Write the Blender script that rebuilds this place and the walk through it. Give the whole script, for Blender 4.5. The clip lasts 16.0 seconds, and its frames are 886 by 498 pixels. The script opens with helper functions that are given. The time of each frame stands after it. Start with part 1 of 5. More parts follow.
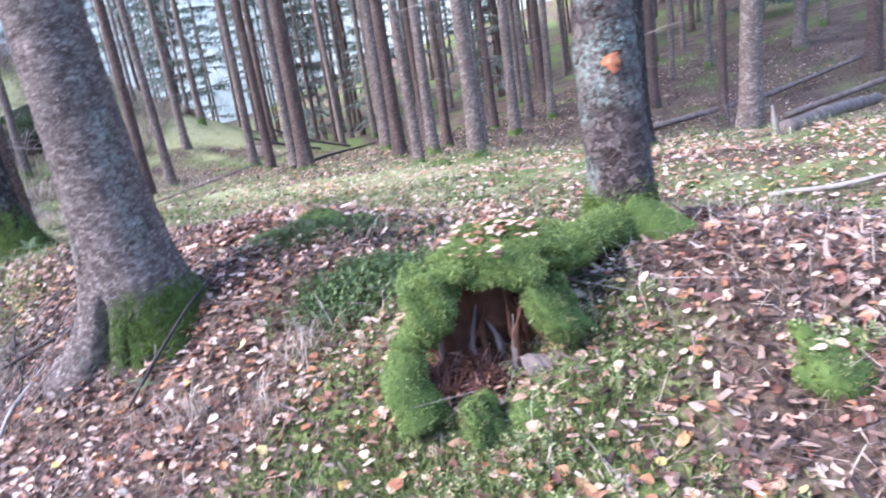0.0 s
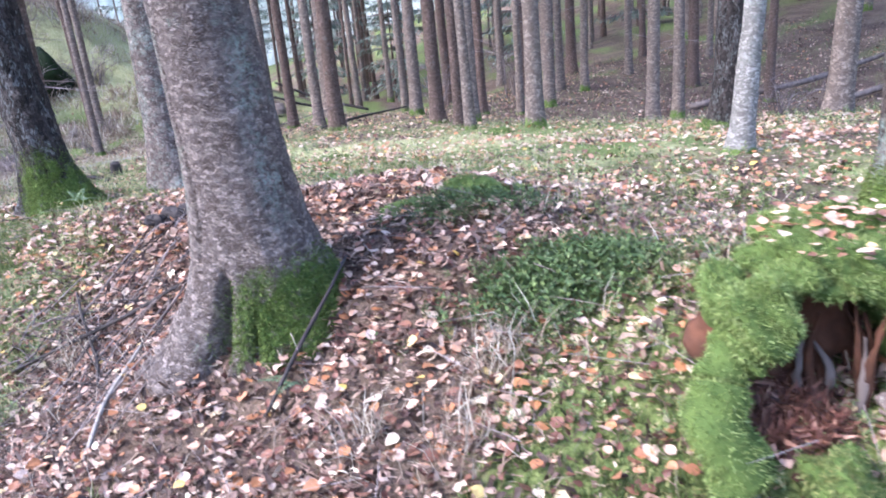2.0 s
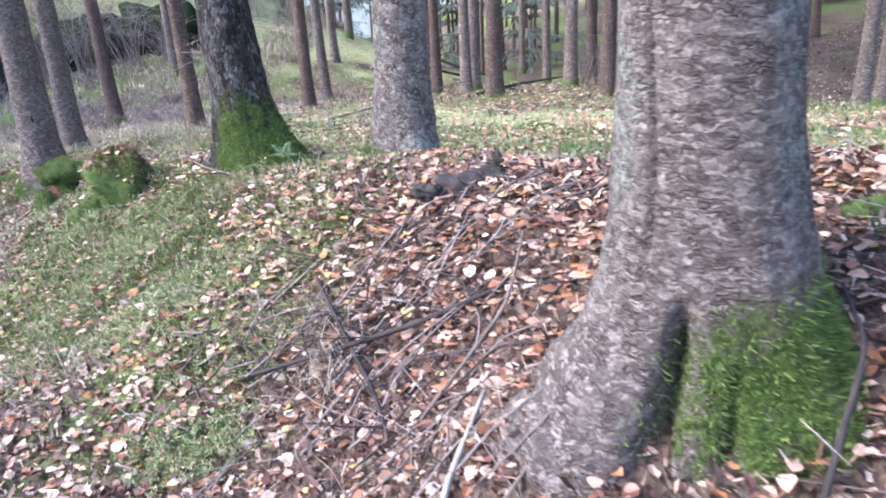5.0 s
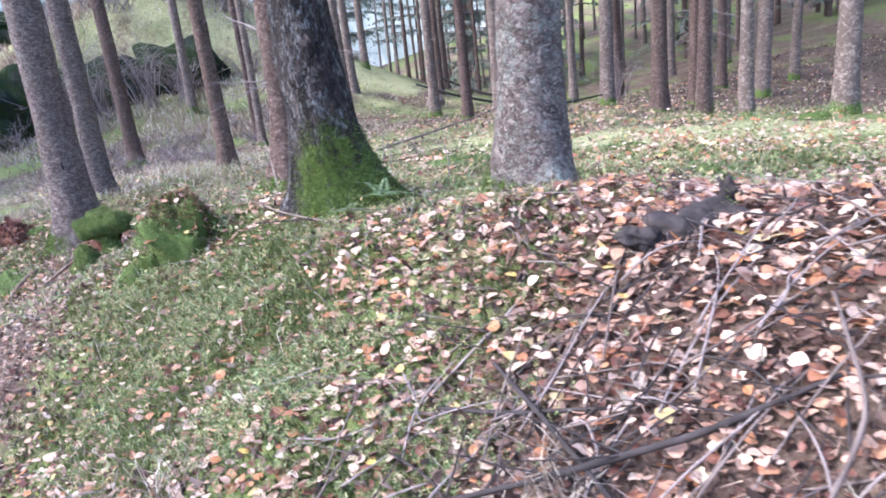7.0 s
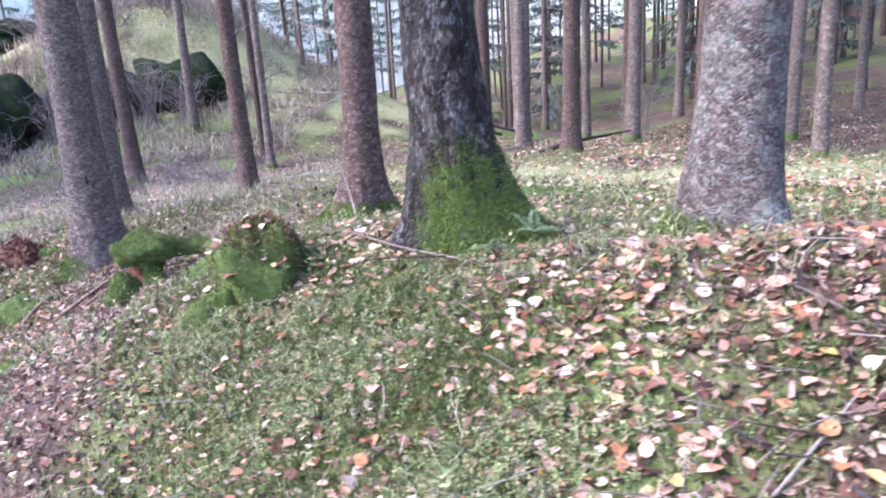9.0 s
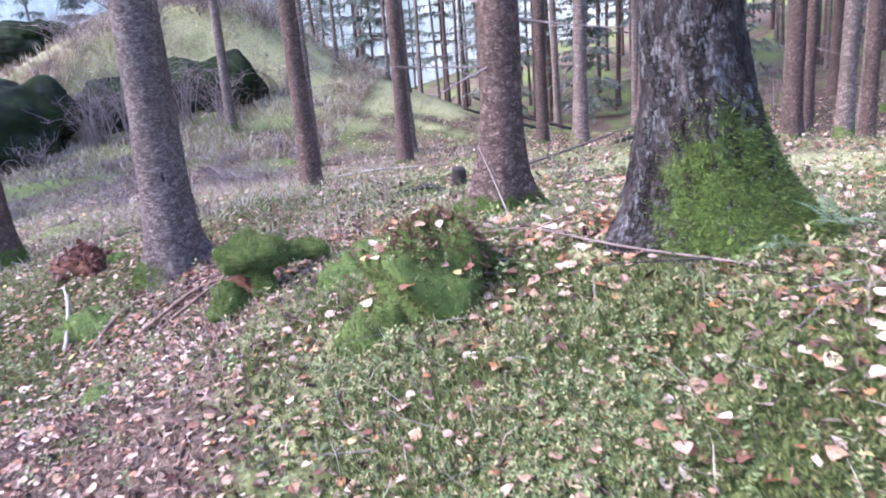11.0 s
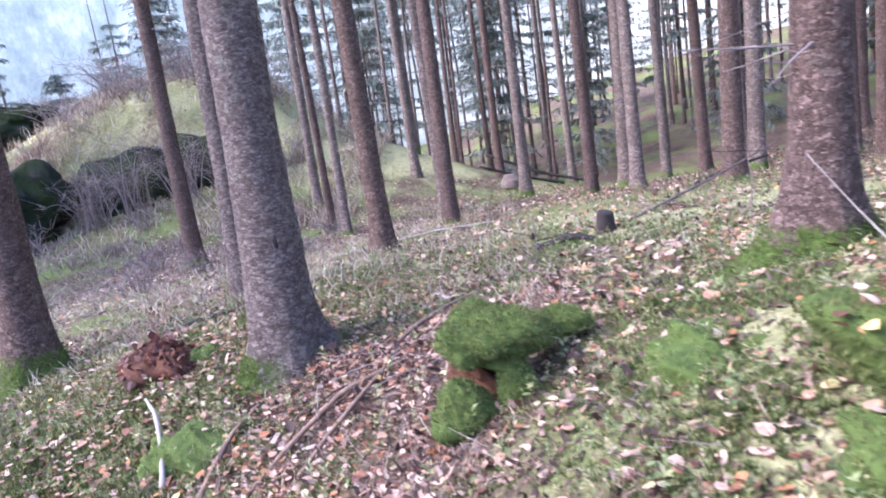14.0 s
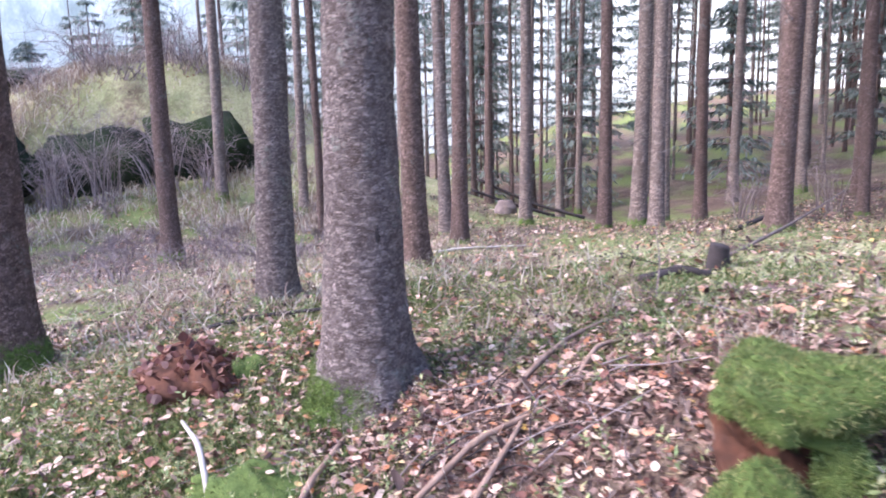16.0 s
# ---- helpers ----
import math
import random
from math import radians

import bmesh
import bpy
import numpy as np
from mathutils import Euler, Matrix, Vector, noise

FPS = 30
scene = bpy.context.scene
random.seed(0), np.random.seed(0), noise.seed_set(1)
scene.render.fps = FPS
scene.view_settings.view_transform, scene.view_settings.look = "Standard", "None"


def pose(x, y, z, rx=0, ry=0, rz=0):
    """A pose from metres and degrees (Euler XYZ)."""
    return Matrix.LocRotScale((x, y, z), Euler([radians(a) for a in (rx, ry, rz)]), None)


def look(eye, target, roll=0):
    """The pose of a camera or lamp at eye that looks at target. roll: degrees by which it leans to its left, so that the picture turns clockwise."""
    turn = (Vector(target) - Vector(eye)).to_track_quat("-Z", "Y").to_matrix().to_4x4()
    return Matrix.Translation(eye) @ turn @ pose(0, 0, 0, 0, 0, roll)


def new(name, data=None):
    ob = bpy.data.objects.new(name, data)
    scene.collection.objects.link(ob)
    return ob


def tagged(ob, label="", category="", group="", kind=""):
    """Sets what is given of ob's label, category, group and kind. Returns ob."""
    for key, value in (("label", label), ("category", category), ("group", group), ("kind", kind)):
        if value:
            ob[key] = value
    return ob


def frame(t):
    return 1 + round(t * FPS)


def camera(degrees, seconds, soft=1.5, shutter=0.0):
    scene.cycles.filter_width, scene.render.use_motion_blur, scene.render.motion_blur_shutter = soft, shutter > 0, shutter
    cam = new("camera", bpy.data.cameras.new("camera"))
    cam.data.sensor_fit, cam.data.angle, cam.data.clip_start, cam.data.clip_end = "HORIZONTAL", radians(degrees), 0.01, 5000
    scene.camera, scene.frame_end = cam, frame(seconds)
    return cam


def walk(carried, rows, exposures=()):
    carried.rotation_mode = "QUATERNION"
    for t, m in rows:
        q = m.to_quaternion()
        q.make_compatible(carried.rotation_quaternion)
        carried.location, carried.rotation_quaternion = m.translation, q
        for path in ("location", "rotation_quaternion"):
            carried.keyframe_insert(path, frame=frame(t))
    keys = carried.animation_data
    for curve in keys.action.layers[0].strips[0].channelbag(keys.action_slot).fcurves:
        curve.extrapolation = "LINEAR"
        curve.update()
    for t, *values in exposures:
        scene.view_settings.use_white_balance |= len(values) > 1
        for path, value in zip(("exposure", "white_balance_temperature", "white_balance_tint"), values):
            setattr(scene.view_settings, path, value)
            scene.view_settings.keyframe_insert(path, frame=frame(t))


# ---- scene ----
cam = camera(62.2, 16.0, soft=1.8, shutter=0.4)
METRES, EYE, TILT, LEAN, TURN = 9.0, 1.5, 0.0, 0.0, 0.0
EXPOSURES = [(0.0, 3.3, 5700, 16), (5.0, 3.32, 5880, 12), (7.5, 3.27, 5850, 17), (10.0, 3.3, 5750, 24), (13.0, 3.22, 5750, 25), (16.0, 3.25, 6050, 25)]
ROWS = [
    (0.0, 0.0, 0.0, 0.0, -2.62, -17.62, 8.28),
    (0.5, -0.0185, 0.0099, -0.0023, -0.2, -18.98, 5.25),
    (1.0, -0.034, 0.0399, -0.0067, -0.82, -18.6, 6.04),
    (1.5, -0.0585, 0.0575, -0.0091, 2.15, -20.2, 3.46),
    (2.0, -0.0858, 0.0733, -0.0078, -2.19, -19.89, 5.22),
    (2.5, -0.1045, 0.0929, -0.0098, 0.22, -18.18, 4.97),
    (3.0, -0.1218, 0.1219, -0.0122, 3.61, -17.24, 6.23),
    (3.5, -0.1404, 0.1359, -0.0191, 2.87, -18.2, 4.27),
    (4.0, -0.1697, 0.1462, -0.0226, 2.22, -20.91, 5.34),
    (4.5, -0.1888, 0.1676, -0.0285, 4.08, -21.48, 5.16),
    (5.0, -0.2078, 0.1904, -0.0315, 6.22, -21.22, 3.2),
    (7.5, -0.3105, 0.2791, -0.045, 5.9, -19.01, 6.39),
    (8.0, -0.3354, 0.2917, -0.0464, 4.34, -20.0, 5.42),
    (8.5, -0.3554, 0.3187, -0.0516, 3.71, -16.08, 8.08),
    (9.0, -0.3803, 0.3335, -0.0548, 5.01, -16.81, 3.43),
    (9.5, -0.4125, 0.3387, -0.0599, 2.76, -20.54, 5.22),
    (10.0, -0.434, 0.3558, -0.0659, 8.4, -19.61, 6.54),
    (12.5, -0.549, 0.4647, -0.0803, -2.23, -12.45, 4.24),
    (13.0, -0.5783, 0.4786, -0.0872, -2.83, -12.07, 7.31),
    (13.5, -0.6076, 0.4965, -0.0885, -1.03, -14.08, 5.33),
    (14.0, -0.634, 0.5274, -0.0956, 3.37, -11.86, 8.08),
    (14.5, -0.66, 0.5486, -0.1012, 3.08, -11.11, 5.24),
    (15.0, -0.691, 0.5664, -0.1041, -1.73, -12.39, 6.81),
    (15.5, -0.7188, 0.591, -0.1124, -1.16, -8.89, 3.25),
    (16.0, -0.7409, 0.6196, -0.1154, 0.71, -10.13, 1.29),
]
walk(cam, [(t, pose(0, 0, EYE, TILT, LEAN, TURN) @ pose(METRES * x, METRES * y, METRES * z, 90 + pitch, roll, yaw)) for t, x, y, z, yaw, pitch, roll in ROWS], EXPOSURES)

# ---- world, sun, light ----
SUN_ELEVATION, SUN_TURN = 40.0, -105.0      # degrees; turn from north (+y), minus is to the west
world = bpy.data.worlds.new("world")
scene.world = world
world.use_nodes = True
wn = world.node_tree
sky = wn.nodes.new("ShaderNodeTexSky")
sky.sky_type, sky.sun_disc = "NISHITA", False
sky.sun_elevation, sky.sun_rotation = radians(SUN_ELEVATION), radians(SUN_TURN)
sky.air_density, sky.dust_density, sky.ozone_density = 1.0, 1.4, 1.9
wn.links.new(sky.outputs[0], wn.nodes["Background"].inputs[0])
wn.nodes["Background"].inputs[1].default_value = 0.15
sun_data = bpy.data.lights.new("sun", "SUN")
sun_data.energy, sun_data.angle, sun_data.color = 1.1, radians(30), (1.0, 0.95, 0.88)
sun = new("sun", sun_data)
a, e = radians(SUN_TURN), radians(SUN_ELEVATION)
sun.matrix_world = look((math.sin(a) * math.cos(e) * 40, math.cos(a) * math.cos(e) * 40, math.sin(e) * 40), (0, 0, 0))
scene.view_settings.exposure = 0.0

# ---- materials ----


class Nodes:
    """A short hand for building one material."""

    def __init__(self, name, rough=0.9, spec=0.25):
        self.m = bpy.data.materials.new(name)
        self.m.use_nodes = True
        self.t = self.m.node_tree
        self.bsdf = self.t.nodes["Principled BSDF"]
        self.bsdf.inputs["Roughness"].default_value = rough
        self.bsdf.inputs["Specular IOR Level"].default_value = spec
        self.coord = self.add("ShaderNodeTexCoord").outputs["Object"]

    def add(self, kind):
        return self.t.nodes.new(kind)

    def link(self, a, b):
        self.t.links.new(a, b)

    def stretch(self, x, y, z):
        n = self.add("ShaderNodeMapping")
        n.inputs["Scale"].default_value = (x, y, z)
        self.link(self.coord, n.inputs["Vector"])
        return n.outputs[0]

    def noise(self, scale, detail=4, rough=0.6, at=None):
        n = self.add("ShaderNodeTexNoise")
        n.inputs["Scale"].default_value, n.inputs["Detail"].default_value, n.inputs["Roughness"].default_value = scale, detail, rough
        self.link(at or self.coord, n.inputs["Vector"])
        return n.outputs["Fac"]

    def cells(self, scale, at=None, feature="F1"):
        n = self.add("ShaderNodeTexVoronoi")
        n.feature = feature
        n.inputs["Scale"].default_value = scale
        self.link(at or self.coord, n.inputs["Vector"])
        return n.outputs["Distance"]

    def ramp(self, fac, *stops):
        n = self.add("ShaderNodeValToRGB")
        r = n.color_ramp
        while len(r.elements) < len(stops):
            r.elements.new(0.5)
        for el, (p, c) in zip(r.elements, stops):
            el.position, el.color = p, (*c, 1) if len(c) == 3 else (c[0],) * 3 + (1,)
        self.link(fac, n.inputs[0])
        return n.outputs["Color"]

    def mix(self, fac, a, b, how="MIX"):
        n = self.add("ShaderNodeMix")
        n.data_type, n.blend_type = "RGBA", how
        if isinstance(fac, float):
            n.inputs[0].default_value = fac
        else:
            self.link(fac, n.inputs[0])
        for i, v in ((6, a), (7, b)):
            if isinstance(v, tuple):
                n.inputs[i].default_value = (*v, 1)
            else:
                self.link(v, n.inputs[i])
        return n.outputs[2]

    def math(self, how, a, b=0.0):
        n = self.add("ShaderNodeMath")
        n.operation, n.use_clamp = how, True
        for i, v in ((0, a), (1, b)):
            if isinstance(v, float):
                n.inputs[i].default_value = v
            else:
                self.link(v, n.inputs[i])
        return n.outputs[0]

    def attr(self, name):
        n = self.add("ShaderNodeAttribute")
        n.attribute_name = name
        return n.outputs["Fac"]

    def island(self):
        return self.add("ShaderNodeNewGeometry").outputs["Random Per Island"]

    def each(self):
        return self.add("ShaderNodeObjectInfo").outputs["Random"]

    def done(self, colour, bump=None, strength=0.5, distance=0.01):
        if isinstance(colour, tuple):
            self.bsdf.inputs["Base Color"].default_value = (*colour, 1)
        else:
            self.link(colour, self.bsdf.inputs["Base Color"])
        if bump:
            n = self.add("ShaderNodeBump")
            n.inputs["Strength"].default_value, n.inputs["Distance"].default_value = strength, distance
            self.link(bump, n.inputs["Height"])
            self.link(n.outputs[0], self.bsdf.inputs["Normal"])
        return self.m


def bark_material(name, plate, deep, lichen, lichen_amount, across=34.0, along=62.0, relief=0.012, crack=0.10, fleck=0.0):
    """Flaky bark: scales with dark seams between them, lichen in patches, moss where the mesh carries it."""
    n = Nodes(name, 0.92, 0.15)
    warp = n.add("ShaderNodeTexNoise")
    warp.inputs["Scale"].default_value, warp.inputs["Detail"].default_value = across * 0.7, 4
    n.link(n.coord, warp.inputs["Vector"])
    at = n.add("ShaderNodeVectorMath")
    at.operation = "MULTIPLY_ADD"
    n.link(warp.outputs["Color"], at.inputs[0])
    at.inputs[1].default_value = (2.6, 2.6, 3.4)
    n.link(n.stretch(across, across, along), at.inputs[2])
    flake = n.add("ShaderNodeTexVoronoi")
    n.link(at.outputs[0], flake.inputs["Vector"])
    flake.inputs["Scale"].default_value = 1.0
    seam = n.cells(1.0, at.outputs[0], "DISTANCE_TO_EDGE")
    split = n.add("ShaderNodeSeparateColor")
    n.link(flake.outputs["Color"], split.inputs[0])
    fine = n.noise(1.0, 5, 0.72, n.stretch(across * 2.6, across * 2.6, along * 2.0))
    big = n.noise(2.3, 4)
    shut = n.ramp(n.noise(1.0, 5, 0.75, n.stretch(across * 0.5, across * 0.5, along * 0.35)), (0.36, (0.0,)), (0.58, (0.95,)))
    open_seam = n.math("MAXIMUM", n.ramp(seam, (0.0, (0.0,)), (crack, (1.0,))), shut)
    tone = n.math("ADD", n.math("MULTIPLY", split.outputs[0], 0.35), n.math("MULTIPLY", fine, 0.75))
    base = n.ramp(tone, (0.34, tuple(0.3 * p + 0.7 * d for p, d in zip(plate, deep))), (0.50, tuple(0.8 * c for c in plate)), (0.60, plate), (0.76, tuple(min(1, c * 1.8 + 0.01) for c in plate)))
    base = n.mix(n.ramp(big, (0.42, (0,)), (0.62, (0.45,))), base, tuple(c * 0.62 for c in plate))
    base = n.mix(open_seam, deep, base)
    wide = n.ramp(n.noise(3.1, 5, 0.7), (0.66 - 0.26 * lichen_amount, (0,)), (0.78 - 0.24 * lichen_amount, (1,)))
    mask = n.math("MULTIPLY", n.math("MAXIMUM", wide, n.math("MULTIPLY", n.attr("lichen"), n.ramp(n.noise(6.0, 5, 0.7), (0.42, (0.0,)), (0.6, (1.0,))))), n.ramp(n.noise(46, 5, 0.75), (0.44, (0.0,)), (0.60, (0.85,))))
    if fleck:
        mask = n.math("MAXIMUM", mask, n.math("MULTIPLY", n.ramp(split.outputs[1], (0.55, (0.0,)), (0.8, (fleck,))), n.ramp(fine, (0.46, (0.0,)), (0.60, (1.0,)))))
    base = n.mix(mask, base, n.ramp(n.noise(120, 2), (0.35, tuple(c * 0.8 for c in lichen)), (0.65, tuple(min(1, c * 1.2) for c in lichen))))
    green = n.ramp(n.noise(60, 4), (0.3, (0.040, 0.068, 0.014)), (0.7, (0.115, 0.165, 0.038)))
    moss = n.ramp(n.math("MULTIPLY", n.attr("moss"), n.ramp(n.noise(14, 6, 0.75), (0.3, (0.15,)), (0.66, (1.0,)))), (0.28, (0,)), (0.5, (1,)))
    base = n.mix(moss, base, green)
    height_ = n.math("ADD", n.math("MULTIPLY", open_seam, 0.40), n.math("ADD", n.math("MULTIPLY", split.outputs[0], 0.22), n.math("MULTIPLY", fine, 0.38)))
    return n.done(base, height_, 1.0, relief)


BARK_GREY = bark_material("bark_grey_spruce", (0.215, 0.172, 0.156), (0.058, 0.040, 0.035), (0.29, 0.33, 0.285), 0.36, 40, 88, 0.035, 0.24)
BARK_LICHEN = bark_material("bark_lichen", (0.105, 0.080, 0.074), (0.020, 0.012, 0.011), (0.26, 0.33, 0.29), 0.8, 30, 40, 0.035, 0.18)
BARK_FLAKY = bark_material("bark_flaky", (0.195, 0.155, 0.140), (0.042, 0.028, 0.025), (0.29, 0.34, 0.30), 0.62, 34, 52, 0.035, 0.24, 0.5)
BARK_DARK = bark_material("bark_dark", (0.058, 0.046, 0.043), (0.005, 0.004, 0.004), (0.25, 0.265, 0.265), 0.14, 30, 13, 0.05, 0.26, 0.5)
BARK_BROWN = bark_material("bark_brown_spruce", (0.145, 0.100, 0.085), (0.046, 0.028, 0.023), (0.21, 0.25, 0.22), 0.3, 40, 64, 0.028, 0.2)
BARK_FAR = bark_material("bark_far_spruce", (0.175, 0.136, 0.117), (0.072, 0.050, 0.042), (0.22, 0.26, 0.235), 0.3, 24, 40, 0.015)
BARK_PALE = bark_material("bark_pale", (0.21, 0.195, 0.18), (0.08, 0.068, 0.06), (0.24, 0.26, 0.24), 0.5)


def plain_material(name, low, high, scale, rough=0.9, bump=0.4, by=""):
    n = Nodes(name, rough, 0.2)
    fac = {"island": n.island, "each": n.each}[by]() if by else n.noise(scale, 5)
    colour = n.mix(n.ramp(fac, (0.25, (0,)), (0.75, (1,))), low, high)
    colour = n.mix(n.ramp(n.noise(scale * 4, 3), (0.35, (0,)), (0.7, (0.4,))), colour, tuple(c * 0.5 for c in low))
    return n.done(colour, n.noise(scale * 3, 4), bump, 0.006)


MOSS_BODY = plain_material("moss_cushion", (0.030, 0.052, 0.011), (0.095, 0.13, 0.032), 26, bump=0.8)
ROTTEN = plain_material("rotten_wood", (0.03, 0.014, 0.010), (0.125, 0.05, 0.028), 18, bump=0.8)
DEADWOOD = plain_material("dead_wood", (0.15, 0.115, 0.095), (0.34, 0.30, 0.27), 14, bump=0.6)
PALEWOOD = plain_material("pale_barkless_wood", (0.24, 0.21, 0.185), (0.40, 0.36, 0.325), 10, bump=0.4)
DARKWOOD = plain_material("dark_wet_wood", (0.018, 0.014, 0.014), (0.06, 0.048, 0.046), 14, bump=0.7)
ROOTWOOD = plain_material("root_bark", (0.12, 0.075, 0.055), (0.27, 0.185, 0.14), 16, bump=0.6)
TWIG = plain_material("grey_twigs", (0.12, 0.09, 0.085), (0.27, 0.22, 0.21), 8, by="island", bump=0.1)
SOIL = plain_material("dark_soil", (0.02, 0.014, 0.011), (0.06, 0.04, 0.03), 20, bump=0.8)
SCAR = plain_material("fresh_wound_wood", (0.20, 0.05, 0.022), (0.45, 0.20, 0.11), 40, bump=0.4)
LOGBARK = plain_material("fallen_log_bark", (0.075, 0.055, 0.05), (0.22, 0.17, 0.15), 9, bump=0.7)


def blade_material(name, *stops, gloss=0.55, passing=0.25):
    """Thin leaves and blades, each with a colour of its own; light passes through them a little."""
    n = Nodes(name, gloss, 0.3)
    colour = n.ramp(n.island(), *stops)
    colour = n.mix(n.ramp(n.noise(90, 2), (0.35, (0.0,)), (0.75, (0.35,))), colour, (0.10, 0.06, 0.035))
    m = n.done(colour)
    through_it = n.add("ShaderNodeBsdfTranslucent")
    n.link(colour, through_it.inputs[0])
    both = n.add("ShaderNodeMixShader")
    both.inputs[0].default_value = passing
    n.link(n.bsdf.outputs[0], both.inputs[1])
    n.link(through_it.outputs[0], both.inputs[2])
    n.link(both.outputs[0], n.t.nodes["Material Output"].inputs[0])
    return m


LEAF_STOPS = ((0.0, (0.12, 0.05, 0.04)), (0.16, (0.25, 0.11, 0.075)), (0.30, (0.46, 0.19, 0.08)), (0.42, (0.46, 0.26, 0.18)), (0.62, (0.54, 0.35, 0.265)),
              (0.86, (0.64, 0.47, 0.38)), (0.95, (0.68, 0.56, 0.42)), (1.0, (0.62, 0.42, 0.10)))
LEAF = blade_material("fallen_birch_leaves", *LEAF_STOPS, gloss=0.45)
LEAF_RED = blade_material("red_brown_litter", (0.0, (0.035, 0.014, 0.013)), (0.5, (0.13, 0.05, 0.042)), (0.8, (0.24, 0.11, 0.085)), (1.0, (0.40, 0.23, 0.17)))
MOSS = blade_material("moss_blades", (0.0, (0.030, 0.056, 0.013)), (0.4, (0.075, 0.115, 0.030)), (0.75, (0.155, 0.195, 0.062)), (1.0, (0.30, 0.27, 0.115)), gloss=0.8)
MOSS_BRIGHT = blade_material("bright_moss_blades", (0.0, (0.060, 0.095, 0.020)), (0.5, (0.150, 0.21, 0.055)), (1.0, (0.30, 0.36, 0.14)), gloss=0.8)
MOSS_DEEP = blade_material("deep_green_moss_blades", (0.0, (0.035, 0.060, 0.012)), (0.5, (0.085, 0.130, 0.028)), (1.0, (0.18, 0.23, 0.065)), gloss=0.8)
HERB = blade_material("bilberry_leaves", (0.0, (0.055, 0.090, 0.030)), (0.4, (0.135, 0.19, 0.070)), (0.7, (0.25, 0.285, 0.12)), (0.86, (0.38, 0.34, 0.18)), (1.0, (0.40, 0.25, 0.15)))
DRY = blade_material("dry_grass", (0.0, (0.14, 0.09, 0.07)), (0.5, (0.30, 0.235, 0.175)), (1.0, (0.52, 0.47, 0.39)))
# Paler and more see-through than real needles: the haze is in the colour.
NEEDLE = blade_material("spruce_sprays", (0.0, (0.09, 0.125, 0.105)), (0.6, (0.165, 0.205, 0.175)), (1.0, (0.25, 0.29, 0.25)), gloss=0.6, passing=0.45)
CRUMB = blade_material("needle_litter", (0.0, (0.018, 0.010, 0.009)), (0.45, (0.07, 0.042, 0.034)), (0.75, (0.20, 0.12, 0.095)), (0.92, (0.40, 0.27, 0.21)), (1.0, (0.55, 0.42, 0.34)))
FERN = blade_material("fern_fronds", (0.0, (0.06, 0.11, 0.05)), (1.0, (0.16, 0.22, 0.12)))


def ground_material():
    n = Nodes("forest_floor", 0.95, 0.15)
    fine, mid, wide = n.noise(55, 6, 0.7), n.noise(7, 6, 0.7), n.noise(1.1, 5, 0.65)
    litter = n.ramp(fine, (0.34, (0.018, 0.011, 0.010)), (0.5, (0.078, 0.048, 0.040)), (0.66, (0.24, 0.165, 0.135)))
    litter = n.mix(n.ramp(mid, (0.36, (0.75,)), (0.6, (0.0,))), litter, (0.05, 0.031, 0.023))
    litter = n.mix(n.ramp(wide, (0.42, (0.0,)), (0.66, (0.5,))), litter, (0.21, 0.155, 0.105))
    green = n.ramp(n.noise(38, 6, 0.7), (0.28, (0.04, 0.055, 0.016)), (0.5, (0.105, 0.13, 0.04)), (0.72, (0.22, 0.235, 0.09)))
    gold = n.ramp(n.noise(30, 5, 0.7), (0.3, (0.15, 0.145, 0.065)), (0.52, (0.33, 0.315, 0.165)), (0.72, (0.52, 0.49, 0.32)))
    green = n.mix(n.ramp(n.math("MULTIPLY", n.attr("gold"), n.ramp(wide, (0.35, (0.6,)), (0.6, (1.0,)))), (0.3, (0,)), (0.7, (0.9,))), green, gold)
    mask = n.math("ADD", n.math("MULTIPLY", n.attr("moss"), 0.8), n.math("SUBTRACT", n.math("MULTIPLY", n.math("ADD", n.math("MULTIPLY", mid, 0.6), n.math("MULTIPLY", n.noise(22, 5, 0.7), 0.4)), 1.3), 0.6))
    colour = n.mix(n.ramp(mask, (0.25, (0,)), (0.55, (1,))), litter, green)
    bump = n.math("ADD", n.math("MULTIPLY", fine, 0.5), n.math("MULTIPLY", mid, 0.5))
    return n.done(colour, bump, 1.0, 0.04)


GROUND = ground_material()


def rock_material():
    n = Nodes("mossy_rock", 0.95, 0.1)
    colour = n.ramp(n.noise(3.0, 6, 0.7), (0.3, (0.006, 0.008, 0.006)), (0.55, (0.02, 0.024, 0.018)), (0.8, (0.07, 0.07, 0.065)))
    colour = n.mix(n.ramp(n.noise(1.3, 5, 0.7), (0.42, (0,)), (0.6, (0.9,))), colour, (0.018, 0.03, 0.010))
    return n.done(colour, n.noise(6, 6, 0.7), 1.0, 0.12)


ROCK = rock_material()

